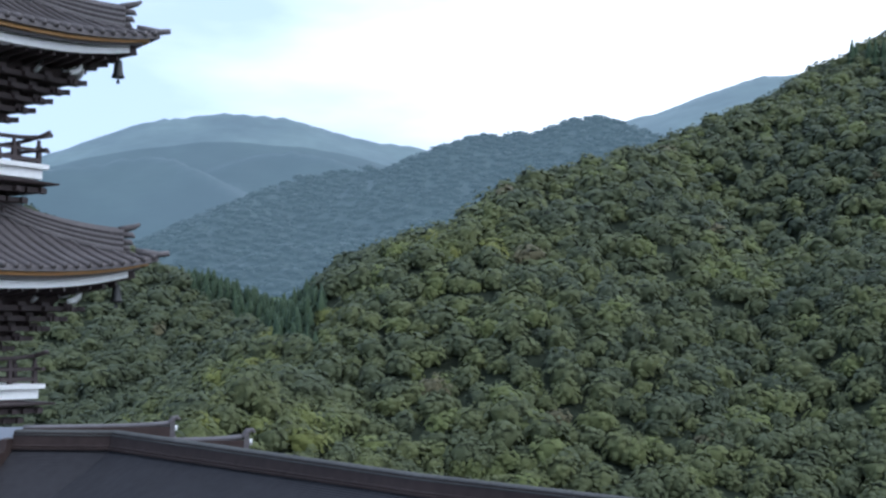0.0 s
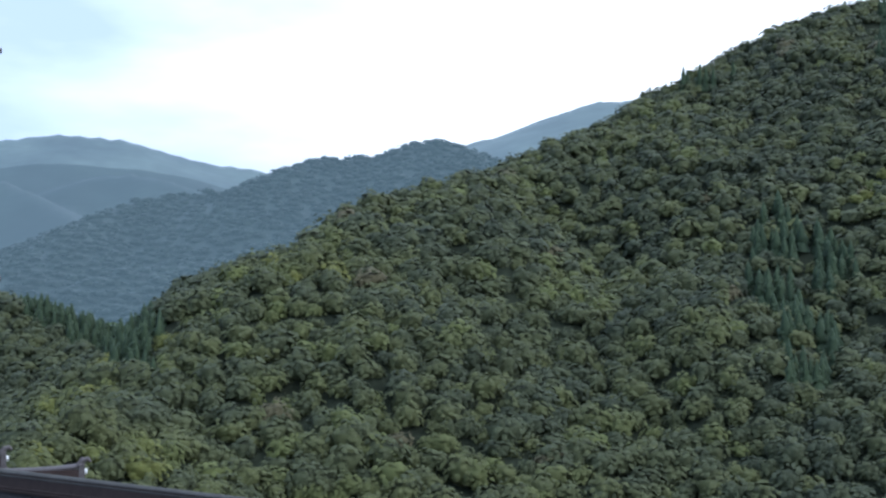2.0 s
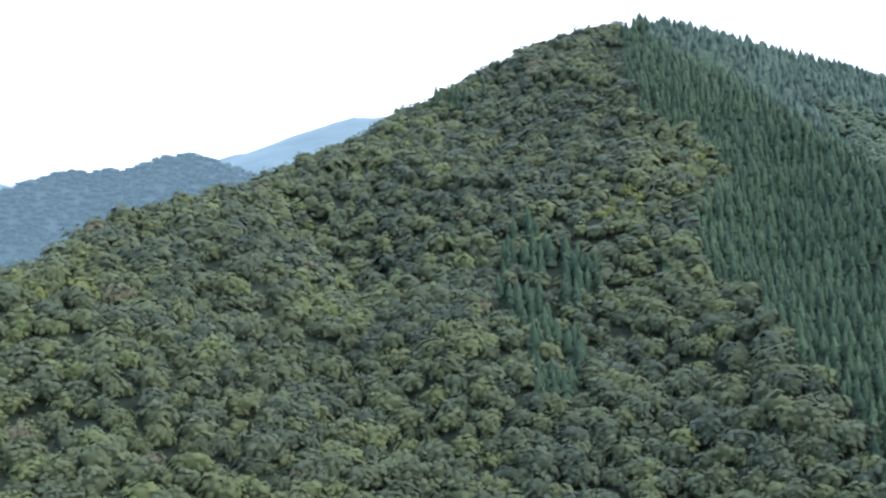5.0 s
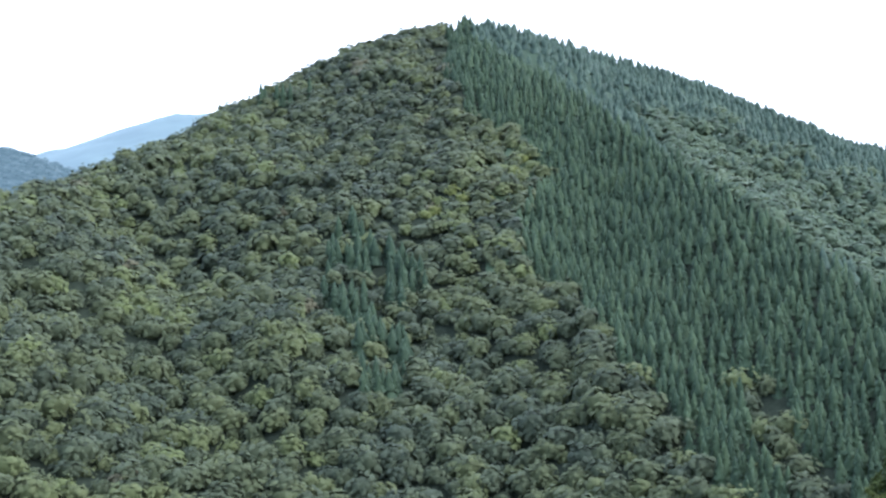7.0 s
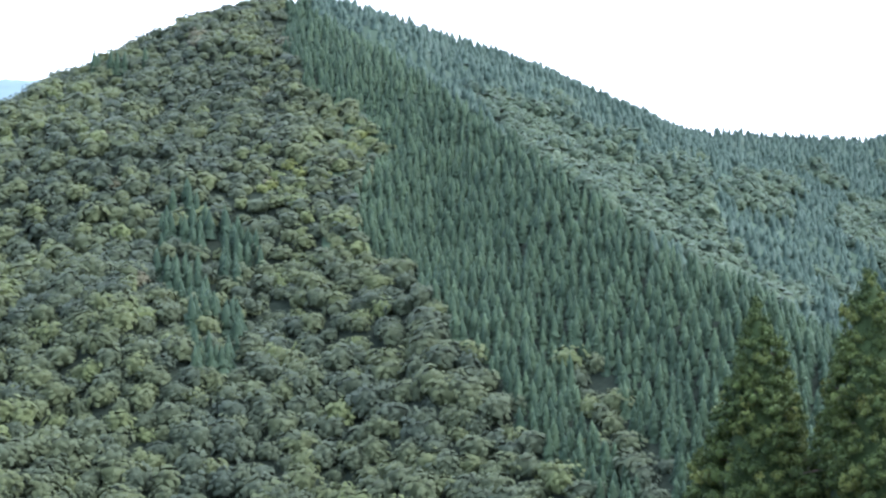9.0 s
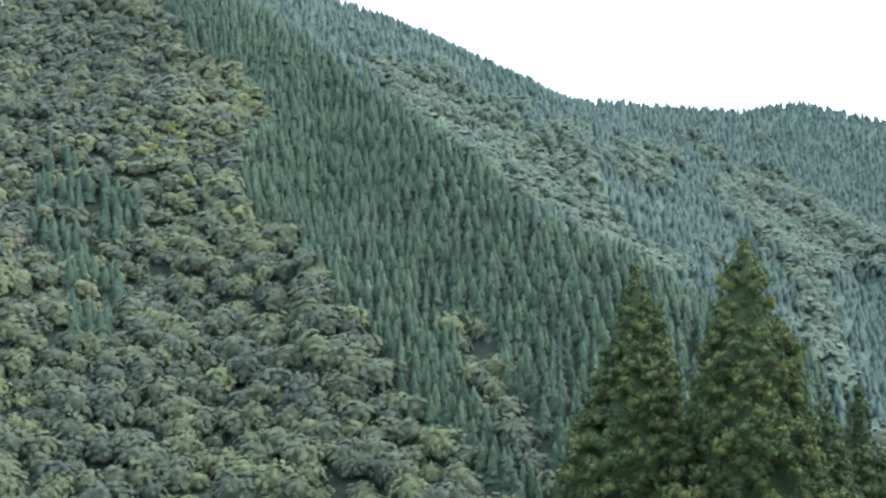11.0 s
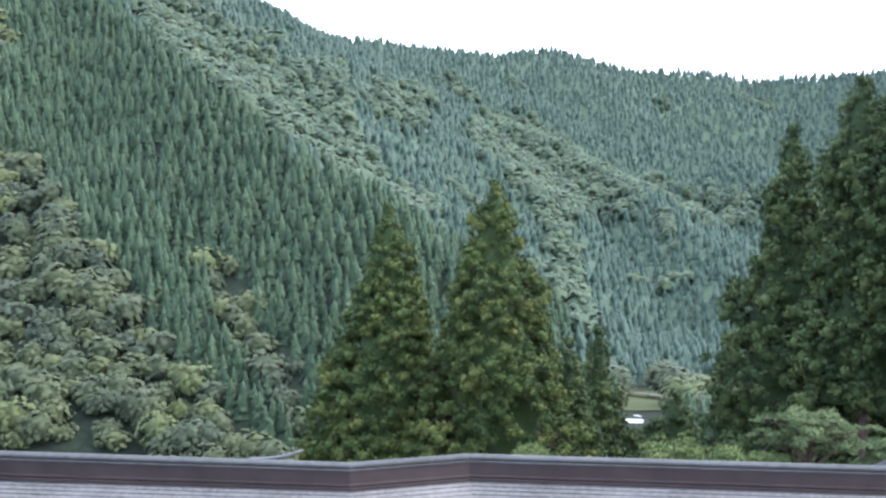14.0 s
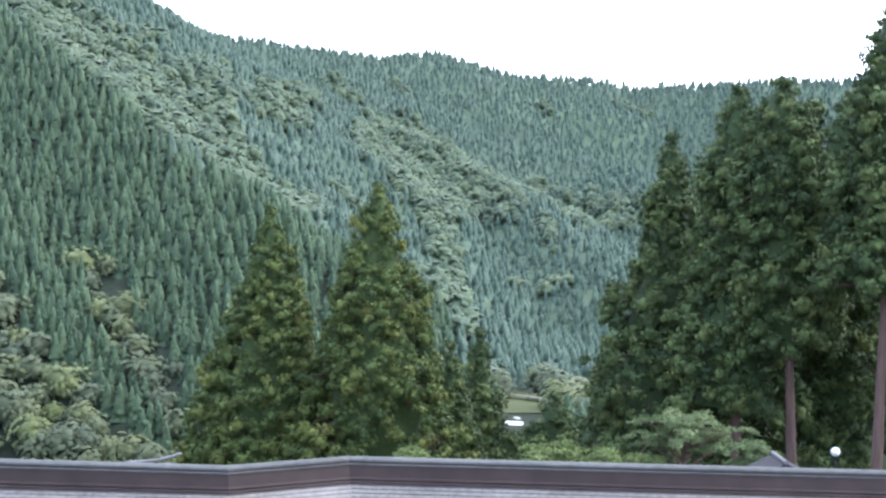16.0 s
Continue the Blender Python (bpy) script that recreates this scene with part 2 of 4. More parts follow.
# ---- the land: crests as bearing, elevation, distance seen from the terrace ----
CANOPY = 5.0
CRESTS = {
    "main": (0.58, [(-14, -4.8, 380), (-8.4, -1.4, 440), (-4.5, -0.9, 500), (-3.4, 0.8, 520), (-2.2, 2.3, 540), (0.1, 4.75, 590), (3.6, 7.2, 660), (5.1, 6.75, 685), (5.9, 7.65, 690), (9.1, 8.2, 750), (10.9, 9.15, 785), (13.2, 10.0, 825), (16.1, 10.92, 870), (16.8, 11.6, 885), (19.1, 12.85, 920), (20.5, 13.5, 940), (22.4, 13.9, 960), (24.7, 14.1, 985), (27.3, 13.45, 1010), (31.9, 11.83, 1065), (34.3, 10.9, 1105), (37.7, 9.1, 1160), (40, 8.2, 1210), (43.2, 7.8, 1310), (47.2, 7.37, 1400), (49.3, 7.6, 1450), (52.6, 6.68, 1480), (55.5, 6.6, 1490), (57.4, 6.2, 1500), (63.1, 6.45, 1480), (75, 6.2, 1450), (95, 5.5, 1400)]),
    "spur": (0.62, [(25.1, 12.9, 900), (28.8, 11.1, 830), (32, 8.8, 760), (35.2, 6.5, 650), (38.1, 4.0, 590), (41.4, 1.7, 540), (44, -0.4, 515), (45.6, -1.9, 500), (50, -6, 470)]),
    "far_spur": (0.5, [(42, 7.0, 1240), (46.5, 4.9, 1180), (49.5, 3.6, 1050), (52.3, 2.0, 940), (56.5, -1.0, 760), (59, -4.5, 620)]),
    "head_knoll": (0.5, [(57, 3.0, 1150), (60, 1.5, 1000), (63, -0.5, 850)]),
    "left_hill": (0.5, [(-40, 8, 1000), (-24, 7, 900), (-17.9, 5.6, 850), (-15.1, 4.7, 810), (-11.8, 3.25, 775), (-8.8, 2.3, 745), (-6.8, 1.3, 715), (-6.1, 0.5, 690), (-5.4, -0.4, 660), (-4.6, -1.5, 640)]),
    "valley_shelf": (0.5, [(-13, 2.7, 1320), (-9.7, 2.65, 1300), (-8, 2.35, 1290), (-6, 1.9, 1270), (-4.6, 1.6, 1255), (-3, 1.2, 1240)]),
    "second_low": (0.45, [(-22, 3.2, 1450), (-13, 2.4, 1400), (-9.3, 2.8, 1400), (-8.5, 3.42, 1420), (-6.7, 4.06, 1470), (-5.1, 4.2, 1500), (-3.6, 4.4, 1550), (-2, 4.7, 1600), (-0.8, 5.2, 1650), (3, 6.2, 1900)]),
    "second": (0.45, [(-12, 2.6, 1650), (-10, 4.25, 1750), (-8.7, 5.65, 1900), (-7.5, 6.25, 2000), (-5.8, 6.95, 2100), (-4.4, 7.15, 2150), (-2.1, 7.35, 2150), (-1, 7.7, 2080), (0.1, 8.25, 2120), (1.5, 8.65, 2200), (4.3, 8.75, 2250), (5, 9.15, 2250), (6, 9.33, 2250), (7.1, 8.95, 2250), (8, 8.2, 2250), (16, 8.4, 2300), (30, 8, 2300)]),
    "far_shoulder": (0.5, [(-20, 6.4, 3000), (-16.3, 7.0, 3000), (-14.3, 7.25, 3020), (-12.2, 7.65, 3050), (-11.3, 7.5, 3000), (-10.1, 7.0, 2880), (-8.9, 6.2, 2720), (-8, 5.3, 2560)]),
    "far_shoulder_east": (0.5, [(-9.8, 7.0, 3150), (-8.6, 7.5, 3200), (-7.7, 7.75, 3250), (-6.4, 7.9, 3250), (-5.2, 7.75, 3200), (-3.6, 7.2, 3100)]),
    "farthest": (0.42, [(-34, 3.5, 3900), (-20, 4.8, 3900), (-15.6, 7.38, 3850), (-15.2, 7.65, 3800), (-13.5, 8.36, 3780), (-12.2, 8.94, 3750), (-11, 9.12, 3700), (-9.1, 9.36, 3700), (-6.9, 9.24, 3700), (-4.6, 8.62, 3700), (-3.2, 8.3, 3700), (-1.8, 8.16, 3700), (-0.7, 7.9, 3700), (4, 7.8, 3600), (7.1, 9.0, 3500), (8.2, 9.33, 3470), (9.4, 9.5, 3450), (10.5, 10.03, 3420), (11.7, 10.4, 3400), (12.8, 10.72, 3370), (13.9, 10.7, 3350), (16, 10.3, 3350), (20, 8.8, 3400), (32, 7.5, 3500)]),
}
FLOOR = -35.0


def crest_points(rows, step):
    out = []
    for (a0, e0, d0), (a1, e1, d1) in zip(rows, rows[1:]):
        n = max(2, int(math.hypot(d1 - d0, radians(a1 - a0) * d0) / step))
        for k in range(n):
            w = k / n
            a, d = a0 + w * (a1 - a0), d0 + w * (d1 - d0)
            out.append((*polar(a, d), rise(e0 + w * (e1 - e0), d) - (CANOPY if a < 25 else 1.5)))
    return np.array(out)


CREST_PTS = {k: (s, crest_points(r, 14 if r[0][2] < 1300 else 40)) for k, (s, r) in CRESTS.items()}


def wobble(x, y, size, seed):
    """Smooth sums of waves, about -1 to 1."""
    r = np.random.default_rng(seed)
    z = np.zeros_like(x)
    for k in range(7):
        a, p, f = r.uniform(0, 6.28), r.uniform(0, 6.28), r.uniform(0.6, 1.7) * 6.28 / size
        z += np.sin(f * (x * np.cos(a) + y * np.sin(a)) + p)
    return z / 4.0


def land(x, y):
    x, y = np.asarray(x, float), np.asarray(y, float)
    r = np.hypot(x, y)
    t = np.clip((r - 64) / 165, 0, 1)
    deep = np.clip((48 - np.degrees(np.arctan2(x, y))) / 8, 0, 1)
    base = (FLOOR - 40 * deep) * t * t * (3 - 2 * t)
    front = np.clip((y + 0.4 * np.abs(x) + 60) / 120, 0, 1)
    z = base * front
    crown = np.full(x.shape, 1e3)
    for slope, pts in CREST_PTS.values():
        best, high = np.full(x.shape, -1e9), np.zeros(x.shape)
        for px, py, pz in pts:
            h = pz - slope * np.hypot(x - px, y - py)
            high = np.where(h > best, pz, high)
            best = np.maximum(best, h)
        crown = np.where(best > z, high - best, crown)
        z = np.maximum(z, best)
    rough = np.clip((r - 330) / 200, 0, 1) * np.clip((1900 - r) / 700, 0.25, 1) * np.clip(crown / 45, 0.06, 1)
    return z + rough * (8.0 * wobble(x, y, 150, 3) + 3.0 * wobble(x, y, 50, 4)) * np.clip((z - FLOOR) / 40, 0.15, 1)


def land_grid():
    az = np.radians(np.concatenate([np.arange(-40, 90, 0.4), np.arange(90, 320, 4.0)]))
    rr = np.concatenate([[0.0], np.geomspace(15, 300, 24), np.geomspace(306, 1500, 110), np.geomspace(1525, 4900, 120)])
    A, R = np.meshgrid(az, rr, indexing="ij")
    X, Y = R * np.sin(A), R * np.cos(A)
    return az, rr, X, Y, land(X, Y)


L_AZ, L_R, L_X, L_Y, L_Z = land_grid()
na, nr = L_X.shape
gi = np.arange(na)[:, None] * nr + np.arange(nr - 1)[None, :]
gj = ((np.arange(na)[:, None] + 1) % na) * nr + np.arange(nr - 1)[None, :]
quads = np.stack([gi, gi + 1, gj + 1, gj], -1).reshape(-1, 4)
tris = np.concatenate([quads[:, [0, 2, 1]], quads[:, [0, 3, 2]]])
ground = new("ground", tri_mesh("ground", np.stack([L_X, L_Y, L_Z], -1).reshape(-1, 3), tris, M_ground, smooth=True))
# beyond the valley the ground takes the materials whose emission paints haze
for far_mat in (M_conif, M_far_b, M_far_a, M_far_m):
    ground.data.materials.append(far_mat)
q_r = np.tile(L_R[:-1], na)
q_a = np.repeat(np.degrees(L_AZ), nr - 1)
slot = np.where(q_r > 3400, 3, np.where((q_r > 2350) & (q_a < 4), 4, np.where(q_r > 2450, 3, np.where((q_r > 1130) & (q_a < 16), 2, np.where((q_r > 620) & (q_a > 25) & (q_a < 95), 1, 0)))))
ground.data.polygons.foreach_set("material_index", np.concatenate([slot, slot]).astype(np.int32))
ground.data.attributes.new("variety", "FLOAT", "POINT").data.foreach_set("value", np.clip(0.45 + 0.55 * wobble(L_X, L_Y, 420, 6) + 0.35 * wobble(L_X, L_Y, 120, 7), 0, 1).astype(np.float32).ravel())
tagged(ground, "dark wooded valley floor and mountain slopes", "ground", kind="structure")

# greatest elevation met on the way out, for leaving out trees that no one could see
L_EL = np.degrees(np.arctan2(L_Z - EYE, np.maximum(L_R[None, :], 1)))
L_TOP = np.maximum.accumulate(np.where(L_R[None, :] > 250, L_EL, -60), axis=1)


def seen(x, y, z, tall):
    a = np.degrees(np.arctan2(x, y))
    r = np.hypot(x, y)
    ia = np.clip(np.round((a + 40) / 0.4).astype(int), 0, 324)
    ir = np.clip(np.searchsorted(L_R, r * 0.985 - 6), 0, nr - 1)
    el = np.degrees(np.arctan2(z + tall - EYE, r))
    return (a > -39) & (a < 88) & (el > L_TOP[ia, ir] - 0.05)


CLEARING = (51.6, 54.2, 325, 402)
FIELDS = [(51.9, 53.9, 402, 468), (-6.0, -4.5, 1228, 1258), (-9.8, -8.9, 1286, 1302), (-7.9, -6.7, 1268, 1280)]


def in_fields(x, y):
    a, r = np.degrees(np.arctan2(x, y)), np.hypot(x, y)
    hit = np.zeros(len(x), bool)
    for a0, a1, r0, r1 in FIELDS + [CLEARING]:
        hit |= (a > a0) & (a < a1) & (r > r0) & (r < r1)
    return hit


def field(a0, a1, r0, r1):
    """A sheet of mown grass laid on the land."""
    A, R = np.meshgrid(np.radians(np.linspace(a0, a1, 14)), np.linspace(r0, r1, 14), indexing="ij")
    X, Y = R * np.sin(A), R * np.cos(A)
    V = np.stack([X, Y, land(X, Y) + 0.35], -1).reshape(-1, 3)
    i = (np.arange(13)[:, None] * 14 + np.arange(13)[None, :]).ravel()
    F = np.concatenate([np.stack([i, i + 15, i + 1], 1), np.stack([i, i + 14, i + 15], 1)])
    ob = new("grass_field", tri_mesh("grass_field", V, F, M_grass if r0 < 600 else M_meadow, smooth=True))
    tagged(ob, "open pale green grass field between the woods", "field", "fields in the valley", "structure")


for row in FIELDS:
    field(*row)


# ---- tree shapes for the woods ----
def ico(sub):
    bm = bmesh.new()
    bmesh.ops.create_icosphere(bm, subdivisions=sub, radius=1.0)
    V = np.array([v.co[:] for v in bm.verts])
    F = np.array([[v.index for v in f.verts] for f in bm.faces])
    bm.free()
    return V, F


ICO1 = ico(1)


def join(pieces):
    V, F, k = [], [], 0
    for v, f in pieces:
        V.append(v)
        F.append(f + k)
        k += len(v)
    return np.concatenate(V), np.concatenate(F)


def leaf_tris(centres, normals, size, r):
    """Small leafy triangles set about centres, leaning out along normals."""
    n = len(centres)
    t = r.normal(size=(n, 3))
    t -= 0.6 * normals * (t * normals).sum(1, keepdims=True)
    t /= np.linalg.norm(t, axis=1, keepdims=True)
    b = np.cross(normals, t) + 0.5 * normals
    b /= np.linalg.norm(b, axis=1, keepdims=True)
    s = size * r.uniform(0.6, 1.4, (n, 1))
    V = np.stack([centres - s * t, centres + s * t, centres + 1.5 * s * b], 1).reshape(-1, 3)
    return V, np.arange(3 * n).reshape(-1, 3)


def flat_leaves(C, N, size, r, spread=0.27):
    """Leaf sprays lying on a crown's surface, each tilted a little its own way."""
    n = len(C)
    N = N + r.normal(0, spread, (n, 3))
    N /= np.linalg.norm(N, axis=1, keepdims=True)
    t = np.cross(N, r.normal(size=(n, 3)))
    t /= np.linalg.norm(t, axis=1, keepdims=True)
    b = np.cross(N, t)
    s = size * r.uniform(0.6, 1.45, (n, 1))
    V = np.stack([C - s * t - 0.5 * s * b, C + s * t - 0.5 * s * b, C + 0.3 * s * t + 1.1 * s * b], 1).reshape(-1, 3)
    return V, np.arange(3 * n).reshape(-1, 3)


def boughs(P, N, size, r, sides=6, droop=0.32):
    """Leafy boughs: small ragged domes of leaves at P that face N, each rounded over its own middle."""
    n = len(P)
    t = np.cross(N, r.normal(size=(n, 3)))
    t /= np.linalg.norm(t, axis=1, keepdims=True)
    b = np.cross(N, t)
    s = size * r.uniform(0.65, 1.4, (n, 1))
    top = P + N * s * 0.25
    V = [top]
    for k in range(sides):
        a = 6.283 * (k + r.uniform(-0.3, 0.3, (n, 1))) / sides
        w = s * r.uniform(0.62, 1.3, (n, 1))
        V.append(P + w * (np.cos(a) * t + np.sin(a) * b) - N * s * droop * r.uniform(0.5, 1.5, (n, 1)))
    V = np.stack(V, 1).reshape(-1, 3)
    fan = np.array([[0, 1 + k, 1 + (k + 1) % sides] for k in range(sides)])
    return V, (fan[None] + (np.arange(n) * (sides + 1))[:, None, None]).reshape(-1, 3)


def broadleaf_shape(seed, count=44, size=0.1, lobes=7, sides=6, leaves=24):
    """A domed crown about 1 wide on its foot: layered leafy boughs over uneven limbs, round a leafy body."""
    r = np.random.default_rng(seed)
    mid = np.array([0, 0, 0.32])
    c, q = [np.zeros(3)], [0.27]
    for k in range(lobes):
        h = 0.95 - 1.15 * (k + r.uniform(0.2, 0.8)) / lobes
        a = k * 2.4 + r.uniform(-0.6, 0.6)
        d = r.uniform(0.18, 0.34)
        w = math.sqrt(max(0.0, 1 - h * h))
        c.append(np.array([d * w * math.cos(a), d * w * math.sin(a), d * h]))
        q.append(r.uniform(0.12, 0.22))
    c, q = np.array(c), np.array(q)

    def reach(D):
        along = D @ c.T
        disc = along ** 2 - (c ** 2).sum(1) + q ** 2
        return np.where(disc > 0, along + np.sqrt(np.maximum(disc, 0)), 0.1).max(1, keepdims=True)

    V, F = ICO1
    body = mid + V * reach(V) * r.uniform(0.84, 0.93, (len(V), 1))
    keep = (body[F][:, :, 2] > 0.08).any(1)
    k = np.arange(count)
    h = 1.0 - 1.38 * (k + r.uniform(0.1, 0.9, count)) / count
    a = k * 2.399 + r.uniform(-0.4, 0.4, count)
    w = np.sqrt(np.maximum(0, 1 - h * h))
    D = np.stack([w * np.cos(a), w * np.sin(a), h], 1)
    P = mid + D * reach(D) * r.uniform(0.88, 1.08, (count, 1))
    N = D * [1, 1, 0.8] + [0, 0, 0.75] + r.normal(0, 0.16, (count, 3))
    N /= np.linalg.norm(N, axis=1, keepdims=True)
    E = r.normal(size=(leaves, 3))
    E[:, 2] = np.abs(E[:, 2]) - 0.2
    E /= np.linalg.norm(E, axis=1, keepdims=True)
    return join([(body, F[keep]), boughs(P, N, size, r, sides), flat_leaves(mid + E * reach(E) * 1.08, E, 0.4 * size, r, 0.4)])


def conifer_shape(seed, tiers=4, sides=7, leaves=40, size=0.06):
    """A slim cedar 1 high and about 0.45 wide: drooping tiers round a pointed body, with sprays on them."""
    r = np.random.default_rng(seed)
    rings, lump = [], r.uniform(0, 6.28)
    for k in range(tiers):
        z0, z1 = 0.02 + 0.9 * (k / tiers) ** 0.9, 0.02 + 0.9 * ((k + 0.72) / tiers) ** 0.9
        for z, w in ((z0, 1.0), (z1, 0.74)):
            rad = 0.235 * (1 - z) ** 0.8 * w
            rings.append([[rad * (1 + 0.22 * math.sin(2 * a + lump + 2 * k) + r.uniform(-0.16, 0.16)) * math.cos(a), rad * (1 + r.uniform(-0.16, 0.16)) * math.sin(a), z + r.uniform(-0.02, 0.02)] for a in [6.283 * (i + 0.5 * (k % 2)) / sides for i in range(sides)]])
    V = np.array([p for q in rings for p in q] + [[0, 0, 1.0]])
    F = []
    for j in range(len(rings) - 1):
        for i in range(sides):
            a, b = j * sides + i, j * sides + (i + 1) % sides
            F += [[a, b, b + sides], [a, b + sides, a + sides]]
    F += [[(len(rings) - 1) * sides + i, (len(rings) - 1) * sides + (i + 1) % sides, len(V) - 1] for i in range(sides)]
    h = 0.04 + 0.93 * (1 - np.sqrt(r.uniform(0.0, 1, leaves)))
    a = np.arange(leaves) * 2.399 + r.uniform(-0.4, 0.4, leaves)
    w = 0.232 * (1 - h) ** 0.78 * (1 + 0.16 * np.sin(3 * a + lump))
    P = np.stack([w * np.cos(a), w * np.sin(a), h], 1)
    N = np.stack([np.cos(a), np.sin(a), np.full(leaves, 0.45)], 1)
    return join([(V, np.array(F)), flat_leaves(P, N, size, r, 0.3)])


def plant(name, shapes, x, y, z, width, height, variety, mat, label, sink=0.0):
    """One mesh of many trees, each a turned and scaled shape."""
    Vs, Fs, As, k = [], [], [], 0
    turn = rng.uniform(0, 6.28, len(x))
    pick = rng.integers(0, len(shapes), len(x))
    for i in range(len(shapes)):
        s = np.where(pick == i)[0]
        if not len(s):
            continue
        V, F = shapes[i]
        c, q = np.cos(turn[s])[:, None], np.sin(turn[s])[:, None]
        X = (V[:, 0] * c - V[:, 1] * q) * width[s, None] + x[s, None]
        Y = (V[:, 0] * q + V[:, 1] * c) * width[s, None] + y[s, None]
        Z = V[:, 2] * height[s, None] + z[s, None] - sink
        Vs.append(np.stack([X, Y, Z], -1).reshape(-1, 3))
        Fs.append((F[None] + (np.arange(len(s)) * len(V))[:, None, None] + k).reshape(-1, 3))
        As.append(np.repeat(variety[s], len(V)))
        k += len(s) * len(V)
    ob = new(name, tri_mesh(name, np.concatenate(Vs), np.concatenate(Fs), mat, np.concatenate(As), True))
    return tagged(ob, label, "woods", kind="stuff")


def scatter(step, a0, a1, r0, r1):
    """Jittered places in a sector, even over the plan."""
    span = np.arange(-r1, r1, step)
    X, Y = np.meshgrid(span, span)
    X = X + rng.uniform(-0.42, 0.42, X.shape) * step
    Y = Y + rng.uniform(-0.42, 0.42, Y.shape) * step
    X, Y = X.ravel(), Y.ravel()
    a, r = np.degrees(np.arctan2(X, Y)), np.hypot(X, Y)
    s = (a > a0) & (a < a1) & (r > r0) & (r < r1)
    return X[s], Y[s]


def bearings(x, y, z):
    r = np.hypot(x, y)
    return np.degrees(np.arctan2(x, y)), np.degrees(np.arctan2(z - EYE, r)), r


def inside(a, e, poly):
    """Which bearings and elevations lie in a stand of trees."""
    hit = np.zeros(len(a), bool)
    for (x0, y0), (x1, y1) in zip(poly, poly[1:] + poly[:1]):
        cross = (y0 > e) != (y1 > e)
        hit ^= cross & (a < (x1 - x0) * (e - y0) / ((y1 - y0) or 1e-9) + x0)
    return hit


CEDAR_STANDS = [
    [(23.8, 12.9), (24.6, 10.2), (27.2, 9.1), (28, 7.2), (26.2, 5.6), (26.8, 3.8), (28.6, 2.6), (29.1, 1.4), (30.4, 0), (31.5, -1.2), (32.6, -2.4), (33.1, -4.2), (34.8, -5.6), (37.5, -8.8), (60, -9), (49, -6), (45.2, -2), (42.2, 1.0), (38.3, 4.2), (35.2, 6.9), (32.5, 8.9), (30.4, 10.4), (27.6, 13.2), (24.7, 14.5)],
    [(-13, 4.2), (-10.5, 3.2), (-6.8, 2.4), (-4.8, 1.6), (-5.4, -0.8), (-7.3, 0), (-9.5, 1.5)],
    [(19.1, 5.5), (20, 5.7), (21.3, 4.8), (22.9, 2.9), (21.9, 1.1), (22.1, -0.7), (20.1, -2), (19.7, 0.3), (18.8, 2.5), (18.4, 4.1)],
]
BROAD_IN_CEDARS = [
    [(34.8, -1.0), (36.3, -1.4), (37.2, -2.9), (39.1, -6.1), (37.3, -6.1), (35.6, -3.0)],
    [(36.4, -3.8), (37.3, -3.8), (39.1, -5.5), (39.4, -8.2), (38, -7.2)],
]
BROAD_STANDS = [
    [(31.6, 10.1), (33, 9.7), (35.3, 9.2), (37.5, 7.0), (40.9, 6.5), (41.4, 3.6), (43, 2.1), (44.6, 1.4), (44.5, 0.4), (42.5, 0.6), (39.7, 2.6), (36.6, 5.0), (34.3, 6.7), (32.5, 7.9)],
    [(45.6, 4.0), (46.3, 4.8), (48.3, 4.9), (49.5, 3.8), (52.9, 1.8), (52.4, 0.6), (50.3, 0.6), (50.5, -2.7), (50.8, -4.6), (49.7, -3.2), (48.8, 0), (47.7, 2.2)],
    [(53.1, 0.8), (54.4, 0.3), (54.2, -0.5), (53.1, 0)],
    [(54.8, 1.7), (56.8, 1.7), (57.8, 1.1), (57.5, 0.3), (54.8, 0.4)],
    [(41.7, 6.2), (44.9, 5.4), (43.5, 4.1), (41.7, 5)],
]
BROAD_NEAR = [broadleaf_shape(90 + k, 104, 0.061, 9, 4, 24) for k in range(10)]
BROAD_SHAPES = [broadleaf_shape(k, 62, 0.08, 8, 4, 24) for k in range(12)]
BROAD_UPPER = [broadleaf_shape(60 + k, 35, 0.112, 6, 4, 10) for k in range(12)]
BROAD_FAR = [broadleaf_shape(30 + k, 20, 0.14, 5, 4, 4) for k in range(8)]
CONIF_NEAR = [conifer_shape(50 + k, 5, 7, 50, 0.05) for k in range(6)]
CONIF_SHAPES = [conifer_shape(k, 3, 6, 22, 0.065) for k in range(6)]
CONIF_FAR = [conifer_shape(20 + k, 2, 5, 4, 0.08) for k in range(6)]


def is_cedar(x, y, a, e, r):
    """Whether the land at a place is planted with cedars; stands have ragged edges."""
    ragged = a + 0.4 * wobble(x, y, 60, 31) + 0.2 * wobble(x, y, 17, 35)
    con = (a > 41) & (r > 330) & (e > -6)
    for p in CEDAR_STANDS:
        con |= inside(ragged, e, p)
    con &= ~((a < 25) & (a > 10) & (e < 7) & (wobble(x, y, 26, 33) > 0.05))
    for p in BROAD_IN_CEDARS:
        con &= ~inside(ragged, e, p)
    return con


def is_back(a, e, r):
    """Whether a place lies beyond the spur, at the head of the valley."""
    beyond = inside(a, e, [(25, 13.2), (28.8, 10.9), (32, 8.6), (35.2, 6.2), (38.1, 3.7), (41.4, 1.4), (44, -0.8), (45.6, -2.3), (50, -6.3), (90, -6.3), (90, 25), (25, 25)])
    return beyond & (r > 560) | (a > 50) & (r > 470)


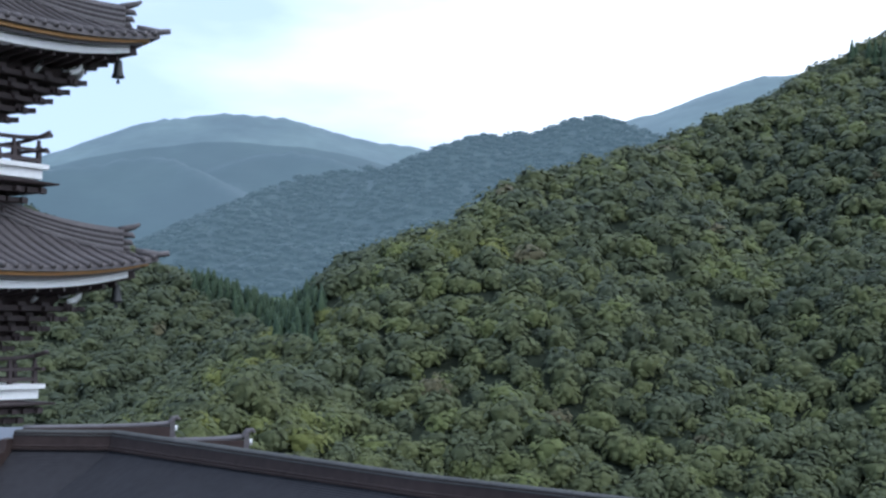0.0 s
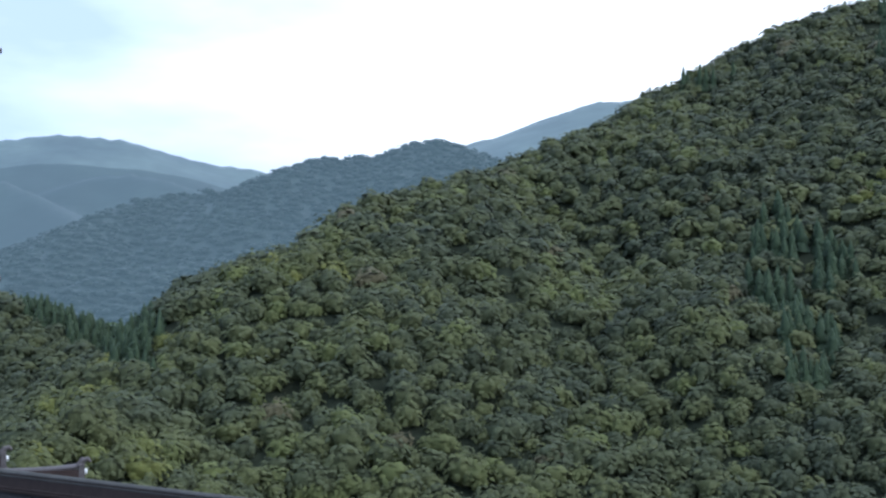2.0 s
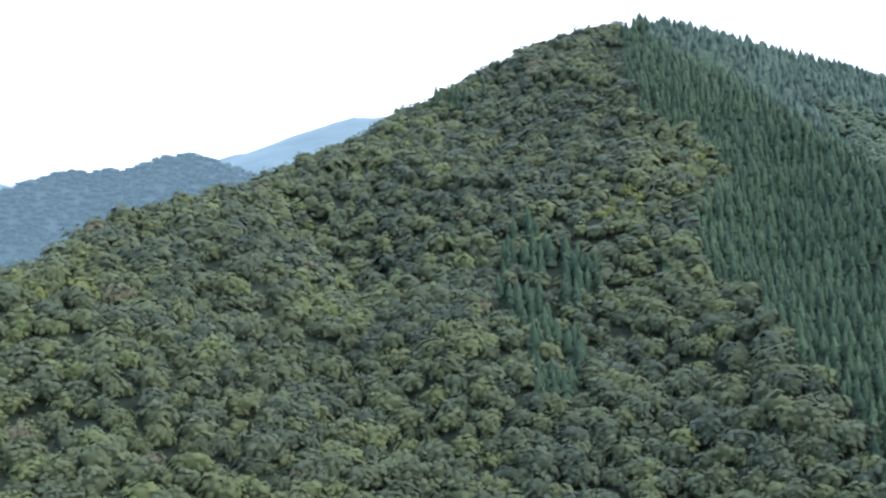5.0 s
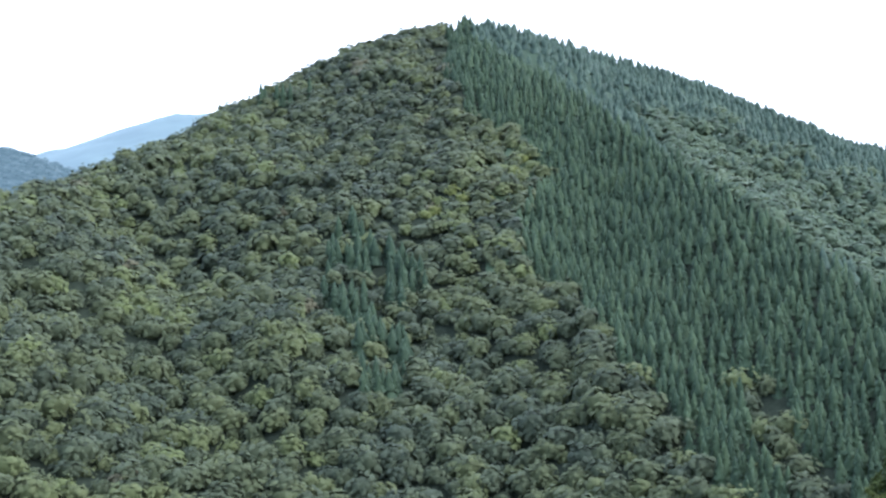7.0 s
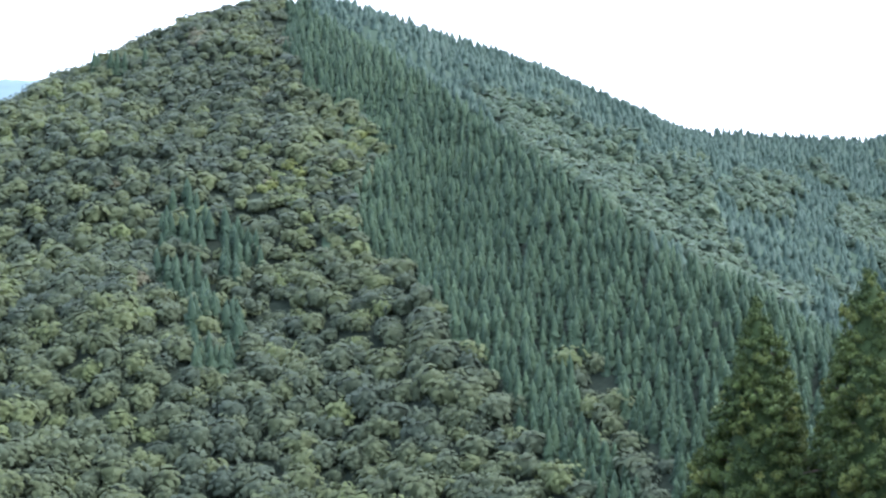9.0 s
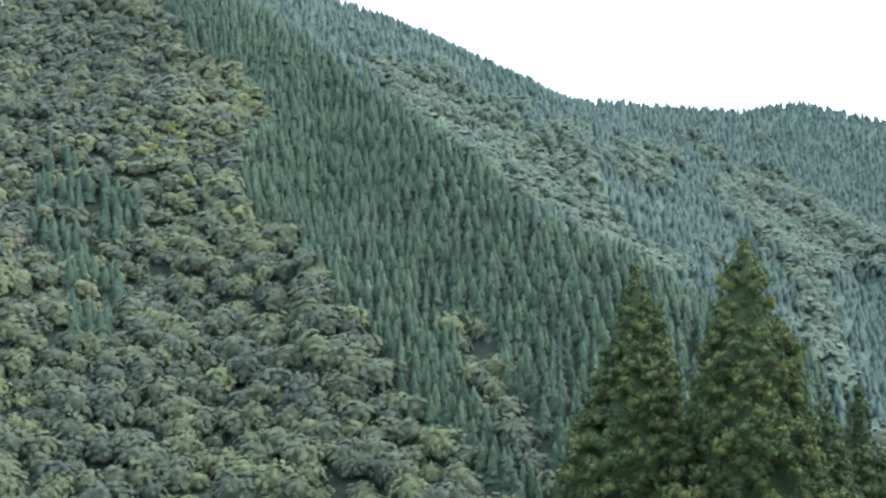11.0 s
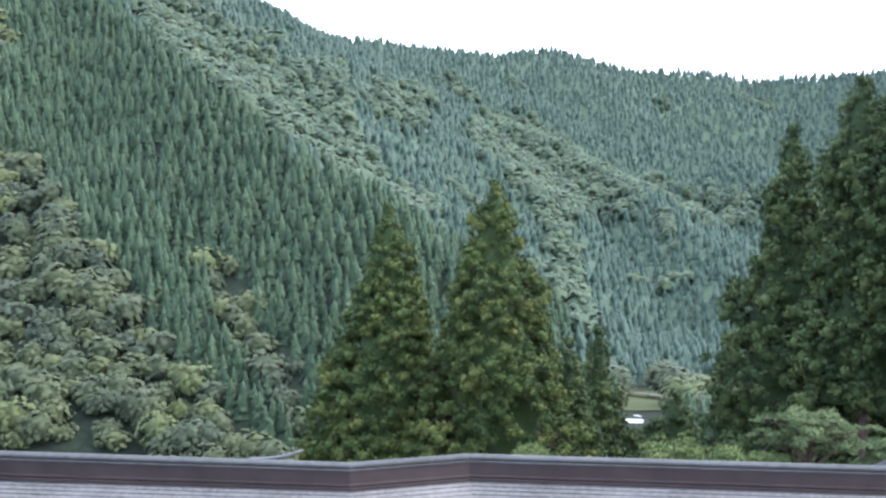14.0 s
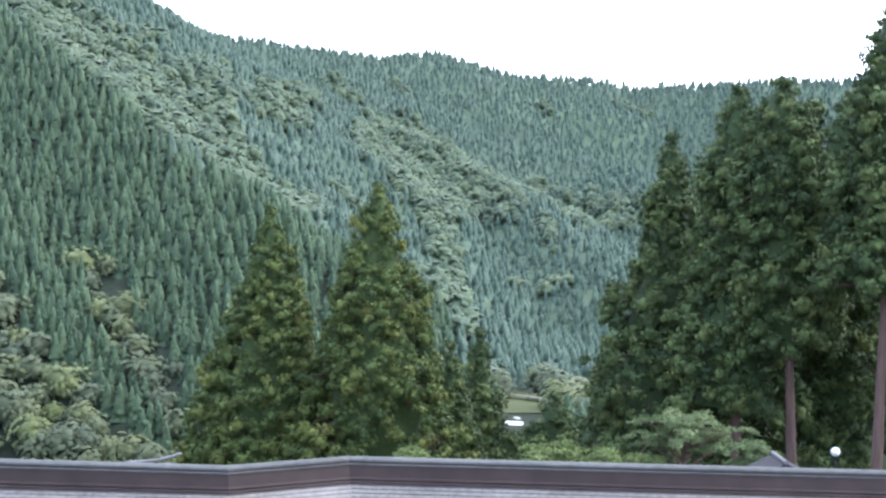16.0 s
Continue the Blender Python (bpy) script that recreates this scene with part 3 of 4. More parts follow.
def near_woods():
    # broadleaf on the near mountain and the left hill
    x, y = scatter(7.3, -22, 80, 325, 1100)
    z = land(x, y)
    a, e, r = bearings(x, y, z)
    con = is_cedar(x, y, a, e, r)
    behind = is_back(a, e, r)
    open_land = in_fields(x, y)
    ok = seen(x, y, z, 9) & ~con & ~behind & ~open_land & ((a > 33) | (e > -8.2)) & ((a < 36) | (r > 300) & (e < 0))
    x, y, z = x[ok], y[ok], z[ok]
    w = np.clip(13.6 * np.exp(rng.normal(0, 0.24, len(x))), 9, 18)
    v = np.clip(rng.beta(1.5, 2.3, len(x)) * 0.85 + 0.16 * wobble(x, y, 110, 9), 0, 0.93)
    v = np.clip(v + 0.2 * np.clip((6 - np.degrees(np.arctan2(x, y))) / 6, 0, 1), 0, 0.94)
    # left hill's leaves lose their yellow: its haze is put into the tint
    v[(np.degrees(np.arctan2(x, y)) < -3) & (np.hypot(x, y) > 560)] *= 0.5
    v[rng.random(len(x)) < 0.012] = 0.98
    far_up = np.clip((np.hypot(x, y) - 430) / 330, 0, 1)
    h = 3 + w * rng.uniform(0.55, 1.0 - 0.25 * far_up, len(x))
    low, mid = np.hypot(x, y) < 450, (np.hypot(x, y) >= 450) & (np.hypot(x, y) < 620)
    for name, k, shapes, label in (("broadleaf_woods", low, BROAD_NEAR, "mixed green broadleaf forest at the mountain's foot"), ("middle_broadleaf_woods", mid, BROAD_SHAPES, "mixed green broadleaf forest on the lower mountain slope"), ("upper_broadleaf_woods", ~(low | mid), BROAD_UPPER, "mixed green broadleaf forest on the upper mountain slope")):
        plant(name, shapes, x[k], y[k], z[k], w[k], h[k], v[k], M_broad, label, 3.0)
    x, y = scatter(4.7, -22, 76, 325, 1060)
    z = land(x, y)
    a, e, r = bearings(x, y, z)
    con = is_cedar(x, y, a, e, r) & ~is_back(a, e, r) & ~in_fields(x, y)
    ok = seen(x, y, z, 12) & con
    x, y, z = x[ok], y[ok], z[ok]
    lone = [polar(b, 868) for b in (16.2, 16.35, 16.85, 17.1, 17.4, 18.2)]
    x, y = np.append(x, [p[0] for p in lone]), np.append(y, [p[1] for p in lone])
    z = land(x, y)
    h = rng.uniform(9.5, 14.0, len(x)) * np.select([np.degrees(np.arctan2(x, y)) < 0, (np.degrees(np.arctan2(x, y)) < 24) & (np.hypot(x, y) < 780)], [0.95, 1.2], 0.95)
    h[-6:] = (19, 16, 19, 17, 16, 16)
    w = h * rng.uniform(0.9, 1.2, len(x))
    w[-6:] = h[-6:] * 0.8
    v = rng.uniform(0, 1, len(x))
    v[np.degrees(np.arctan2(x, y)) < 24.5] *= 0.45
    for name, k, shapes, label in (("cedar_plantation", np.hypot(x, y) < 480, CONIF_NEAR, "dense dark green cedars at the foot of the spur"), ("upper_cedar_plantation", np.hypot(x, y) >= 480, CONIF_SHAPES, "dense dark green cedar plantation on the mountain spur")):
        plant(name, shapes, x[k], y[k], z[k], w[k], h[k], v[k], M_conif, label, 1.5)


def valley_head_woods():
    x, y = scatter(6.7, 24, 76, 470, 1560)
    z = land(x, y)
    a, e, r = bearings(x, y, z)
    back = is_back(a, e, r)
    ok = seen(x, y, z, 12) & back & ~in_fields(x, y)
    x, y, z, a, e, r = x[ok], y[ok], z[ok], a[ok], e[ok], r[ok]
    bro = np.zeros(len(a), bool)
    ej = e + rng.uniform(-0.3, 0.3, len(a))
    for p in BROAD_STANDS:
        bro |= inside(a + 0.35 * wobble(x, y, 40, 22), ej, p)
    bro = (bro | (wobble(x, y, 130, 21) > 0.9)) & (e > -4.2)
    n = ~bro | (rng.random(len(a)) < 0.22)
    h = rng.uniform(8.5, 12.0, n.sum())
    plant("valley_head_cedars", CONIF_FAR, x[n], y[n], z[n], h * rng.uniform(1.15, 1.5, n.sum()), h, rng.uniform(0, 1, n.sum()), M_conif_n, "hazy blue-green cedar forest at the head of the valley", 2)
    b = np.where(bro & (rng.random(len(a)) < 0.8))[0]
    w = rng.uniform(11, 15.5, len(b))
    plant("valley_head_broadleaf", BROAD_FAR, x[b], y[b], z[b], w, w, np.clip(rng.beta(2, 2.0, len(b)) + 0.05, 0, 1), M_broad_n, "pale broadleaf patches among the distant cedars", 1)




def second_range_woods():
    x, y = scatter(17, -28, 26, 1150, 2450)
    z = land(x, y)
    a, e, r = bearings(x, y, z)
    ok = seen(x, y, z, 6) & ~((a > 1) & (r < 1500)) & ~in_fields(x, y)
    x, y, z = x[ok], y[ok], z[ok]
    w = rng.uniform(24, 34, len(x))
    shapes = [broadleaf_shape(80 + k, 12, 0.18, 4, 4, 0) for k in range(4)]
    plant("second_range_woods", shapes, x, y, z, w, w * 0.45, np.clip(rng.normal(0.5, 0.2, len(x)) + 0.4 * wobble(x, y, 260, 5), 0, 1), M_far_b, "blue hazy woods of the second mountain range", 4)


near_woods()
valley_head_woods()
second_range_woods()


# ---- swept shapes along a plan line ----
def mitres(pts):
    """Unit-offset vectors to the right-hand side of the line at each point."""
    out = []
    for i, p in enumerate(pts):
        ns = []
        for a, b in ((i - 1, i), (i, i + 1)):
            if 0 <= a and b < len(pts):
                d = (Vector(pts[b]) - Vector(pts[a])).normalized()
                ns.append(Vector((d.y, -d.x)))
        m = sum(ns, Vector((0, 0))).normalized()
        out.append(m / max(0.4, m.dot(ns[0])))
    return out


def sweep(g, pts, prof, z0, cap=True, grow=None, sink=None):
    """A closed outline of (offset, height) drawn along the line pts at height z0; grow scales it and sink lowers it point by point."""
    ms, n = mitres(pts), len(prof)
    grow, sink = grow or [1.0] * len(pts), sink or [0.0] * len(pts)
    V = [(p[0] + m.x * o * k, p[1] + m.y * o * k, z0 + h * k - d) for p, m, k, d in zip(pts, ms, grow, sink) for o, h in prof]
    F = [(i * n + k, i * n + (k + 1) % n, (i + 1) * n + (k + 1) % n, (i + 1) * n + k) for i in range(len(pts) - 1) for k in range(n)]
    if cap:
        F += [tuple(reversed(range(n))), tuple(range((len(pts) - 1) * n, len(pts) * n))]
    return g.add(V, F)


# ---- cloister with its long metal roof below the terrace ----
DROP = 2.6
RIDGE_Z = EYE - DROP
PLAN = [(-4.95, 16.1), (-3.76, 15.93), (-0.21, 10.73), (1.36, 8.88), (4.07, 4.68), (4.62, 4.48), (5.95, 2.48), (7.2, 0.6)]
RIDGE = [(DROP * x, DROP * y) for x, y in PLAN]


def slope_profile(side, width=5.6, fall=2.7, pitch=0.064):
    """Upper line of a gently hollow roof slope with shallow ribs along it."""
    n = int(width / pitch)
    up = []
    for k in range(n + 1):
        w = k / n
        o, h = 0.12 + w * width, -0.27 - fall * (1.25 * w - 0.25 * w * w)
        up += [(side * o, h), (side * (o + pitch * 0.8), h - 0.022), (side * (o + pitch * 0.83), h - 0.042)]
    return up + [(side * o, h - 0.3), (side * 0.12, -0.75)]


def cloister():
    c = empty("cloister", pose(0, 0, 0), "long cloister with ribbed grey metal roof and brown ridge", "building")
    big = [max(1.0, (math.hypot(*p) / 17) ** 0.7) for p in RIDGE]
    low = [0.27 * (k - 1) for k in big]
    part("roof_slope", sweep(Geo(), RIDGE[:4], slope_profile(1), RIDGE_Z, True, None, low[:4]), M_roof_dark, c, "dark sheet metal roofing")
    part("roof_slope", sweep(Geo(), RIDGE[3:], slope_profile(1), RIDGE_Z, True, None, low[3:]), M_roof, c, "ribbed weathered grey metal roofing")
    back = [RIDGE[k] for k in (0, 1, 2, 5, 7)]
    part("roof_slope", sweep(Geo(), back, slope_profile(-1), RIDGE_Z - 0.45), M_roof, c, "ribbed weathered grey metal roofing")
    for name, prof, mat, lab in (
        ("ridge_fascia", [(-0.13, -0.22), (0.13, -0.22), (0.12, -0.08), (-0.12, -0.08)], M_cap, "dark brown ridge boarding"),
        ("ridge_foot", [(-0.19, -0.29), (0.19, -0.29), (0.19, -0.265), (0.15, -0.26), (0.16, -0.24), (0.15, -0.22), (-0.15, -0.22)], M_cap, ""),
        ("ridge_lip", [(-0.135, -0.08), (0.135, -0.08), (0.135, -0.064), (-0.135, -0.06)], M_ridge, ""),
        ("ridge_shadow_gap", [(-0.09, -0.064), (0.09, -0.064), (0.09, -0.04), (-0.09, -0.04)], M_cap, ""),
        ("ridge_capping", [(-0.10, -0.04), (0.10, -0.04), (0.095, -0.02), (0.04, 0.0), (-0.04, 0.0), (-0.095, -0.02)], M_ridge, "weathered grey metal ridge capping"),
    ):
        part(name, sweep(Geo(), RIDGE, prof, RIDGE_Z, True, big), mat, c, lab)
    part("wall", sweep(Geo(), RIDGE, [(-3.6, -RIDGE_Z), (3.6, -RIDGE_Z), (3.6, -2.3), (-3.6, -2.3)], RIDGE_Z), M_wall, c, "red-brown timber cloister wall")
    end = Geo()
    sweep(end, [Vector(RIDGE[0]) - (Vector(RIDGE[1]) - Vector(RIDGE[0])).normalized() * 0.25, RIDGE[0]], slope_profile(1, pitch=0.6)[:-2] + [(5.5, -3.6), (0.12, -0.9)], RIDGE_Z + 0.03)
    part("verge_board", end, M_cap, c, "brown curved verge board")


def ridge_house(az, dist, top_el, az_from, label):
    """A small tiled gable roof whose ridge ends in an upright ornament."""
    z = rise(top_el, dist)
    x, y = polar(az, dist)
    length = dist * math.tan(radians(az - az_from))
    h = empty("tiled_gable_roof", pose(x, y, 0, 0, 0, -az), label, "roof", "gable roofs behind the cloister")
    g = Geo()
    for s in (-1, 1):
        prof = [(0.1, -0.4), (1.2, -0.95), (2.6, -1.45), (2.6, -1.6), (0.1, -0.6)]
        V = [(xx, s * o, z + hh) for xx in (-length, 0.2) for o, hh in prof]
        g.add(V, [(i, (i + 1) % 5, 5 + (i + 1) % 5, 5 + i) for i in range(5)] + [(4, 3, 2, 1, 0), (5, 6, 7, 8, 9)])
    part("roof_slope", g, M_tile, h)
    part("ridge", Geo().box(-length, -0.16, z - 0.55, 0.0, 0.16, z - 0.07), M_cap, h, "dark stacked ridge tiles")
    sag = [(-length + length * k / 10, 0, z - 0.05 + 0.10 * (k / 10) ** 4) for k in range(11)]
    part("ridge_top", Geo().tube(sag, [0.09] * 11, 8), M_captop, h, "pale rounded ridge tiles", True)
    o = part("ridge_ornament", Geo().box(-0.02, -0.2, z - 0.6, 0.16, 0.2, z + 0.1).tube([(0.0, 0, z + 0.05), (0.10, 0, z + 0.22), (0.25, 0, z + 0.26), (0.34, 0, z + 0.16)], [0.13, 0.11, 0.08, 0.04], 8), M_tile, h, "upright demon-tile ridge ornament")
    part("crest_disc", Geo().tube([(0.14, -0.1, z - 0.12), (0.24, -0.1, z - 0.12)], [0.1, 0.1], 10), M_white, o, "round white crest")
    part("gable_wall", Geo().box(-length + 0.3, -2.2, 0, -0.3, 2.2, z - 1.4), M_plaster, h)


cloister()
ridge_house(-11.2, 52, -3.29, -16.85, "tiled gable roof with pale ridge and ornament")
ridge_house(-8.27, 46, -3.86, -11.8, "lower tiled gable roof with pale ridge and ornament")


def annexe():
    """Pale roof seen past the cloister's end."""
    x, y = polar(-19.3, 54)
    h = empty("annexe", pose(x, y, 0, 0, 0, 19.3), "pale blue-grey metal roofed annexe beside the cloister", "building")
    z = rise(-3.3, 54)
    part("roof_slope", Geo().add([(-3, 0, z), (3.2, 0, z), (3.2, -6, z - 2.6), (-3, -6, z - 2.6), (-3, 0, z - 0.2), (3.2, 0, z - 0.2), (3.2, -6, z - 2.8), (-3, -6, z - 2.8)],
         [(0, 3, 2, 1), (4, 5, 6, 7), (0, 1, 5, 4), (1, 2, 6, 5), (2, 3, 7, 6), (3, 0, 4, 7)]), M_grey, h, "pale blue-grey sheet metal")
    part("wall", Geo().box(-2.8, -5.6, 0, 3, -0.2, z - 2.7), M_plaster, h)


annexe()

# ---- pagoda, corner-on ----
PAG_D, TIP_Q = 62.0, 12.5
pag_turn = math.degrees(math.atan(TIP_Q / PAG_D))
pag_az, pag_r = -11.77 - pag_turn, math.hypot(PAG_D, TIP_Q)
EAVE, BAL, STOREY = TIP_Q / math.sqrt(2), 7.87 / math.sqrt(2), 9.34
TIP_Z = rise(3.41, PAG_D)
ROOF_STEP = 9.76
BAL_Z = rise(-1.64, PAG_D)
ROOF_IN, ROOF_UP, LIFT = 3.9, 2.7, 0.74


def roof_at(u, v, lift=0.0):
    """Point of the roof's +x face: u along the eave (-1 to 1), v from eave to top; heights from the tip."""
    hw = EAVE + (ROOF_IN - EAVE) * v
    z = -LIFT + ROOF_UP * (0.62 * v + 0.38 * v * v) + LIFT * abs(u) ** 2.6 * (1 - v) ** 1.6
    return Vector((hw, u * hw, z + lift))


def face_meshes():
    """Meshes of one roof face, shared by four faces and all storeys."""
    nu, nv = 24, 10
    deck = Geo()
    for low in (0.0, -0.16):
        deck.add([roof_at(-1 + 2 * i / nu, j / nv, low) for j in range(nv + 1) for i in range(nu + 1)], [])
    k, w = (nu + 1) * (nv + 1), nu + 1
    for j in range(nv):
        for i in range(nu):
            q = (j * w + i, j * w + i + 1, (j + 1) * w + i + 1, (j + 1) * w + i)
            deck.f += [q, tuple(k + a for a in reversed(q))]
    deck.f += [(i, k + i, k + i + 1, i + 1) for i in range(nu)]
    out = {"deck": mesh_of("roof_deck", deck, M_tile, True)}
    rows = []
    n = 29
    for r in range(n):
        y = -EAVE + EAVE * 2 * (r + 0.5) / n
        path = []
        for j in range(9):
            v = j / 8 * min(1.0, (EAVE - abs(y)) / (EAVE - ROOF_IN)) * 0.99
            hw = EAVE + (ROOF_IN - EAVE) * v
            path.append(roof_at(max(-1, min(1, y / hw)), v, 0.03))
        path[0] = path[0] + Vector((0.10, 0, -0.01))
        rows.append(mesh_of("roll_tile", Geo().tube(path, [0.135] + [0.105] * 8, 7), M_tile, True))
    out["rows"] = rows

    def strip(name, mat, inset, out_d, z0, z1, end):
        """A continuous moulding under the eave."""
        g, n = Geo(), 24
        for i in range(n + 1):
            a = roof_at(-end + 2 * end * i / n, 0)
            g.v += [(a.x + d, a.y * (a.x + d) / a.x, a.z + z) for d, z in ((inset, z0), (out_d, z0), (out_d, z1), (inset, z1))]
        g.f += [(4 * i + k, 4 * i + (k + 1) % 4, 4 * i + 4 + (k + 1) % 4, 4 * i + 4 + k) for i in range(n) for k in range(4)]
        g.f += [(3, 2, 1, 0), (4 * n, 4 * n + 1, 4 * n + 2, 4 * n + 3)]
        return mesh_of(name, g, mat)

    out["edge"] = strip("tile_edge", M_tile, -0.4, 0.02, -0.20, -0.02, 1.0)
    out["line"] = strip("ochre_line", M_gold, -0.9, -0.22, -0.36, -0.205, 0.985)
    out["grey"] = strip("eave_moulding", M_captop, -1.2, -0.42, -0.50, -0.365, 0.975)
    out["fascia"] = strip("white_fascia", M_white, -1.8, -0.75, -0.86, -0.505, 0.965)
    def under(y):
        """Height of the eave's underside at the outer edge."""
        return roof_at(max(-1, min(1, y / EAVE)), 0).z - 0.84

    a = EAVE - 1.0
    raft, soff = [], Geo()
    for k in range(22):
        y = -EAVE + 1.5 + (EAVE * 2 - 3.0) * k / 21
        x1 = max(3.6, abs(y) + 0.1)
        z1 = under(y) + (-2.0 - under(y)) * (a - x1) / (a - 3.6)
        raft.append(mesh_of("rafter", Geo().bar((a, y, under(y) - 0.09), (x1, y, z1 - 0.09), 0.13, 0.15), M_dark))
    ys = [-a + 2 * a * k / 20 for k in range(21)]
    soff.add([(a, y, under(y)) for y in ys] + [(3.0, y * 3.0 / a, -1.75) for y in ys], [(k, k + 1, 22 + k, 21 + k) for k in range(20)])
    out["rafters"] = raft
    out["soffit"] = mesh_of("soffit", soff, M_dark)
    tiers = []
    for k in range(5):
        hw = 6.25 - 0.5 * k
        z = -2.3 - 0.42 * k
        g = Geo().box(hw - 0.22, -hw - 0.35, z - 0.11, hw, hw + 0.35, z + 0.11)
        g.bar((hw - 1.2, hw - 1.2, z), (hw + 0.42, hw + 0.42, z), 0.26, 0.2)
        m = int(2 * hw / 1.15)
        for i in range(m + 1):
            y = -hw + 0.2 + (2 * hw - 0.4) * i / m
            g.box(hw - 0.9, y - 0.13, z - 0.09, hw + 0.22, y + 0.13, z + 0.09)
            g.box(hw - 0.3, y - 0.2, z + 0.1, hw + 0.1, y + 0.2, z + 0.27)
        tiers.append(mesh_of("bracket_tier", g, M_dark))
    out["tiers"] = tiers
    out["nose"] = mesh_of("bracket_end", Geo().tube([(0, 0, 0), (0.28, 0, 0.05), (0.50, 0, 0.20), (0.62, 0, 0.42)], [0.10, 0.13, 0.12, 0.07], 7), M_white, True)
    hip = Geo()
    path = [roof_at(1, v, 0.0) for v in [0.21 + 0.078 * k for k in range(11)]]
    side = [(0.30, 0.0)] + [(0.30 - 0.05 * (k % 2), 0.09 * k + 0.09) for k in range(7)]
    prof = side + [(0.10, 0.80), (-0.10, 0.80)] + [(-o, h) for o, h in reversed(side)]
    V, n = [], len(prof)
    for i, p in enumerate(path):
        up = 1.0 + 0.35 * max(0, 1 - i / 7)
        V += [(p.x + o * 0.707, p.y - o * 0.707, p.z + h * up - 0.05) for o, h in prof]
    hip.add(V, [(i * n + k, i * n + (k + 1) % n, (i + 1) * n + (k + 1) % n, (i + 1) * n + k) for i in range(10) for k in range(n)] + [tuple(reversed(range(n))), tuple(range(10 * n, 11 * n))])
    out["hip"] = mesh_of("hip_ridge", hip, M_tile)
    tip = roof_at(1, 0.0)
    orn = Geo()
    q = roof_at(1, 0.21, -0.22)
    orn.tube([q + Vector((-0.15, -0.15, 1.16)), q + Vector((0.12, 0.12, 1.26)), q + Vector((0.34, 0.34, 1.34)), q + Vector((0.48, 0.48, 1.46))], [0.17, 0.15, 0.12, 0.07], 8)
    for k, (d, h) in enumerate(((0.26, 0.98), (0.20, 0.68), (0.13, 0.42), (0.05, 0.2))):
        orn.tube([q + Vector((-0.1, -0.1, h)), q + Vector((d, d, h - 0.02)), q + Vector((d + 0.06, d + 0.06, h - 0.14))], [0.16, 0.13, 0.05], 7)
    out["ornament"] = mesh_of("hip_ornament", orn, M_tile, True)
    out["low_hip"] = mesh_of("corner_tile", Geo().tube([roof_at(1, 0.14, 0.1), roof_at(1, 0.06, 0.1), tip + Vector((0.0, 0.0, 0.08)), tip + Vector((0.34, 0.34, 0.13))], [0.17, 0.16, 0.14, 0.12], 8), M_tile, True)
    out["rafter"] = mesh_of("corner_rafter", Geo().bar((4.2, 4.2, -2.0), (EAVE - 0.7, EAVE - 0.7, -0.75), 0.34, 0.4), M_dark)
    b = (TIP_Q - 1.75) / math.sqrt(2)
    out["bell"] = mesh_of("wind_bell", Geo().lathe((b, b, -2.0), [(0.02, 1.1), (0.03, 0.8), (0.10, 0.78), (0.17, 0.72), (0.19, 0.5), (0.21, 0.25), (0.26, 0.1), (0.30, 0.0), (0.22, -0.02)], 12), M_bronze, True)
    out["clapper"] = mesh_of("clapper", Geo().tube([(b, b, -2.05), (b, b, -2.25)], [0.05, 0.12], 4), M_bronze)
    return out


def balcony_meshes():
    b = BAL
    o = {}

    def mitred(w0, w1, z0, z1):
        p = [(x, s * x, z) for z in (z0, z1) for x, s in ((w0, -1), (w1, -1), (w1, 1), (w0, 1))]
        return Geo().add(p, [(3, 2, 1, 0), (4, 5, 6, 7), (0, 1, 5, 4), (1, 2, 6, 5), (2, 3, 7, 6), (3, 0, 4, 7)])

    o["slab"] = mesh_of("balcony_slab", mitred(b - 2.2, b, -0.20, 0.0), M_white)
    o["apron"] = mesh_of("balcony_apron", mitred(b - 2.2, b - 0.2, -0.62, -0.203), M_white)
    o["skirt"] = mesh_of("skirt_board", Geo().add([(b - 2.5, -b + 0.3, -0.63), (b + 0.32, -b - 0.32, -0.80), (b + 0.32, b + 0.32, -0.80), (b - 2.5, b - 0.3, -0.63), (b - 2.5, -b + 0.3, -0.95), (b + 0.28, -b - 0.28, -0.88), (b + 0.28, b + 0.28, -0.88), (b - 2.5, b - 0.3, -0.95)],
        [(0, 1, 2, 3), (7, 6, 5, 4), (1, 5, 6, 2), (0, 4, 5, 1), (3, 2, 6, 7)]), M_dark)
    tiers = []
    for k in range(3):
        hw, z = b - 0.25 - 0.55 * k, -1.12 - 0.42 * k
        g = Geo().box(hw - 0.2, -hw - 0.3, z - 0.12, hw, hw + 0.3, z + 0.12)
        for i in range(9):
            y = -hw + 2 * hw * i / 8
            g.box(hw - 0.8, y - 0.13, z - 0.1, hw + 0.25, y + 0.13, z + 0.1)
        tiers.append(mesh_of("bracket_tier", g, M_dark))
    o["tiers"] = tiers
    r = b - 0.32
    o["post"] = mesh_of("post", Geo().box(-0.09, -0.09, 0.0, 0.09, 0.09, 0.80).box(-0.06, -0.06, 0.80, 0.06, 0.06, 1.05), M_dark)
    for nm, z, w, ext in (("lower_rail", 0.2, 0.16, 0.05), ("middle_rail", 0.62, 0.13, 0.55)):
        o[nm] = mesh_of(nm, Geo().box(r - w / 2, -r - ext, z - w / 2, r + w / 2, r + ext, z + w / 2), M_dark)
    path = [(r, -r - 0.7 + (2 * r + 1.4) * k / 20, 1.05 + 0.30 * abs(k / 10 - 1) ** 6) for k in range(21)]
    o["top_rail"] = mesh_of("top_rail", Geo().tube(path, [0.09] * 21, 8), M_dark, True)
    return o


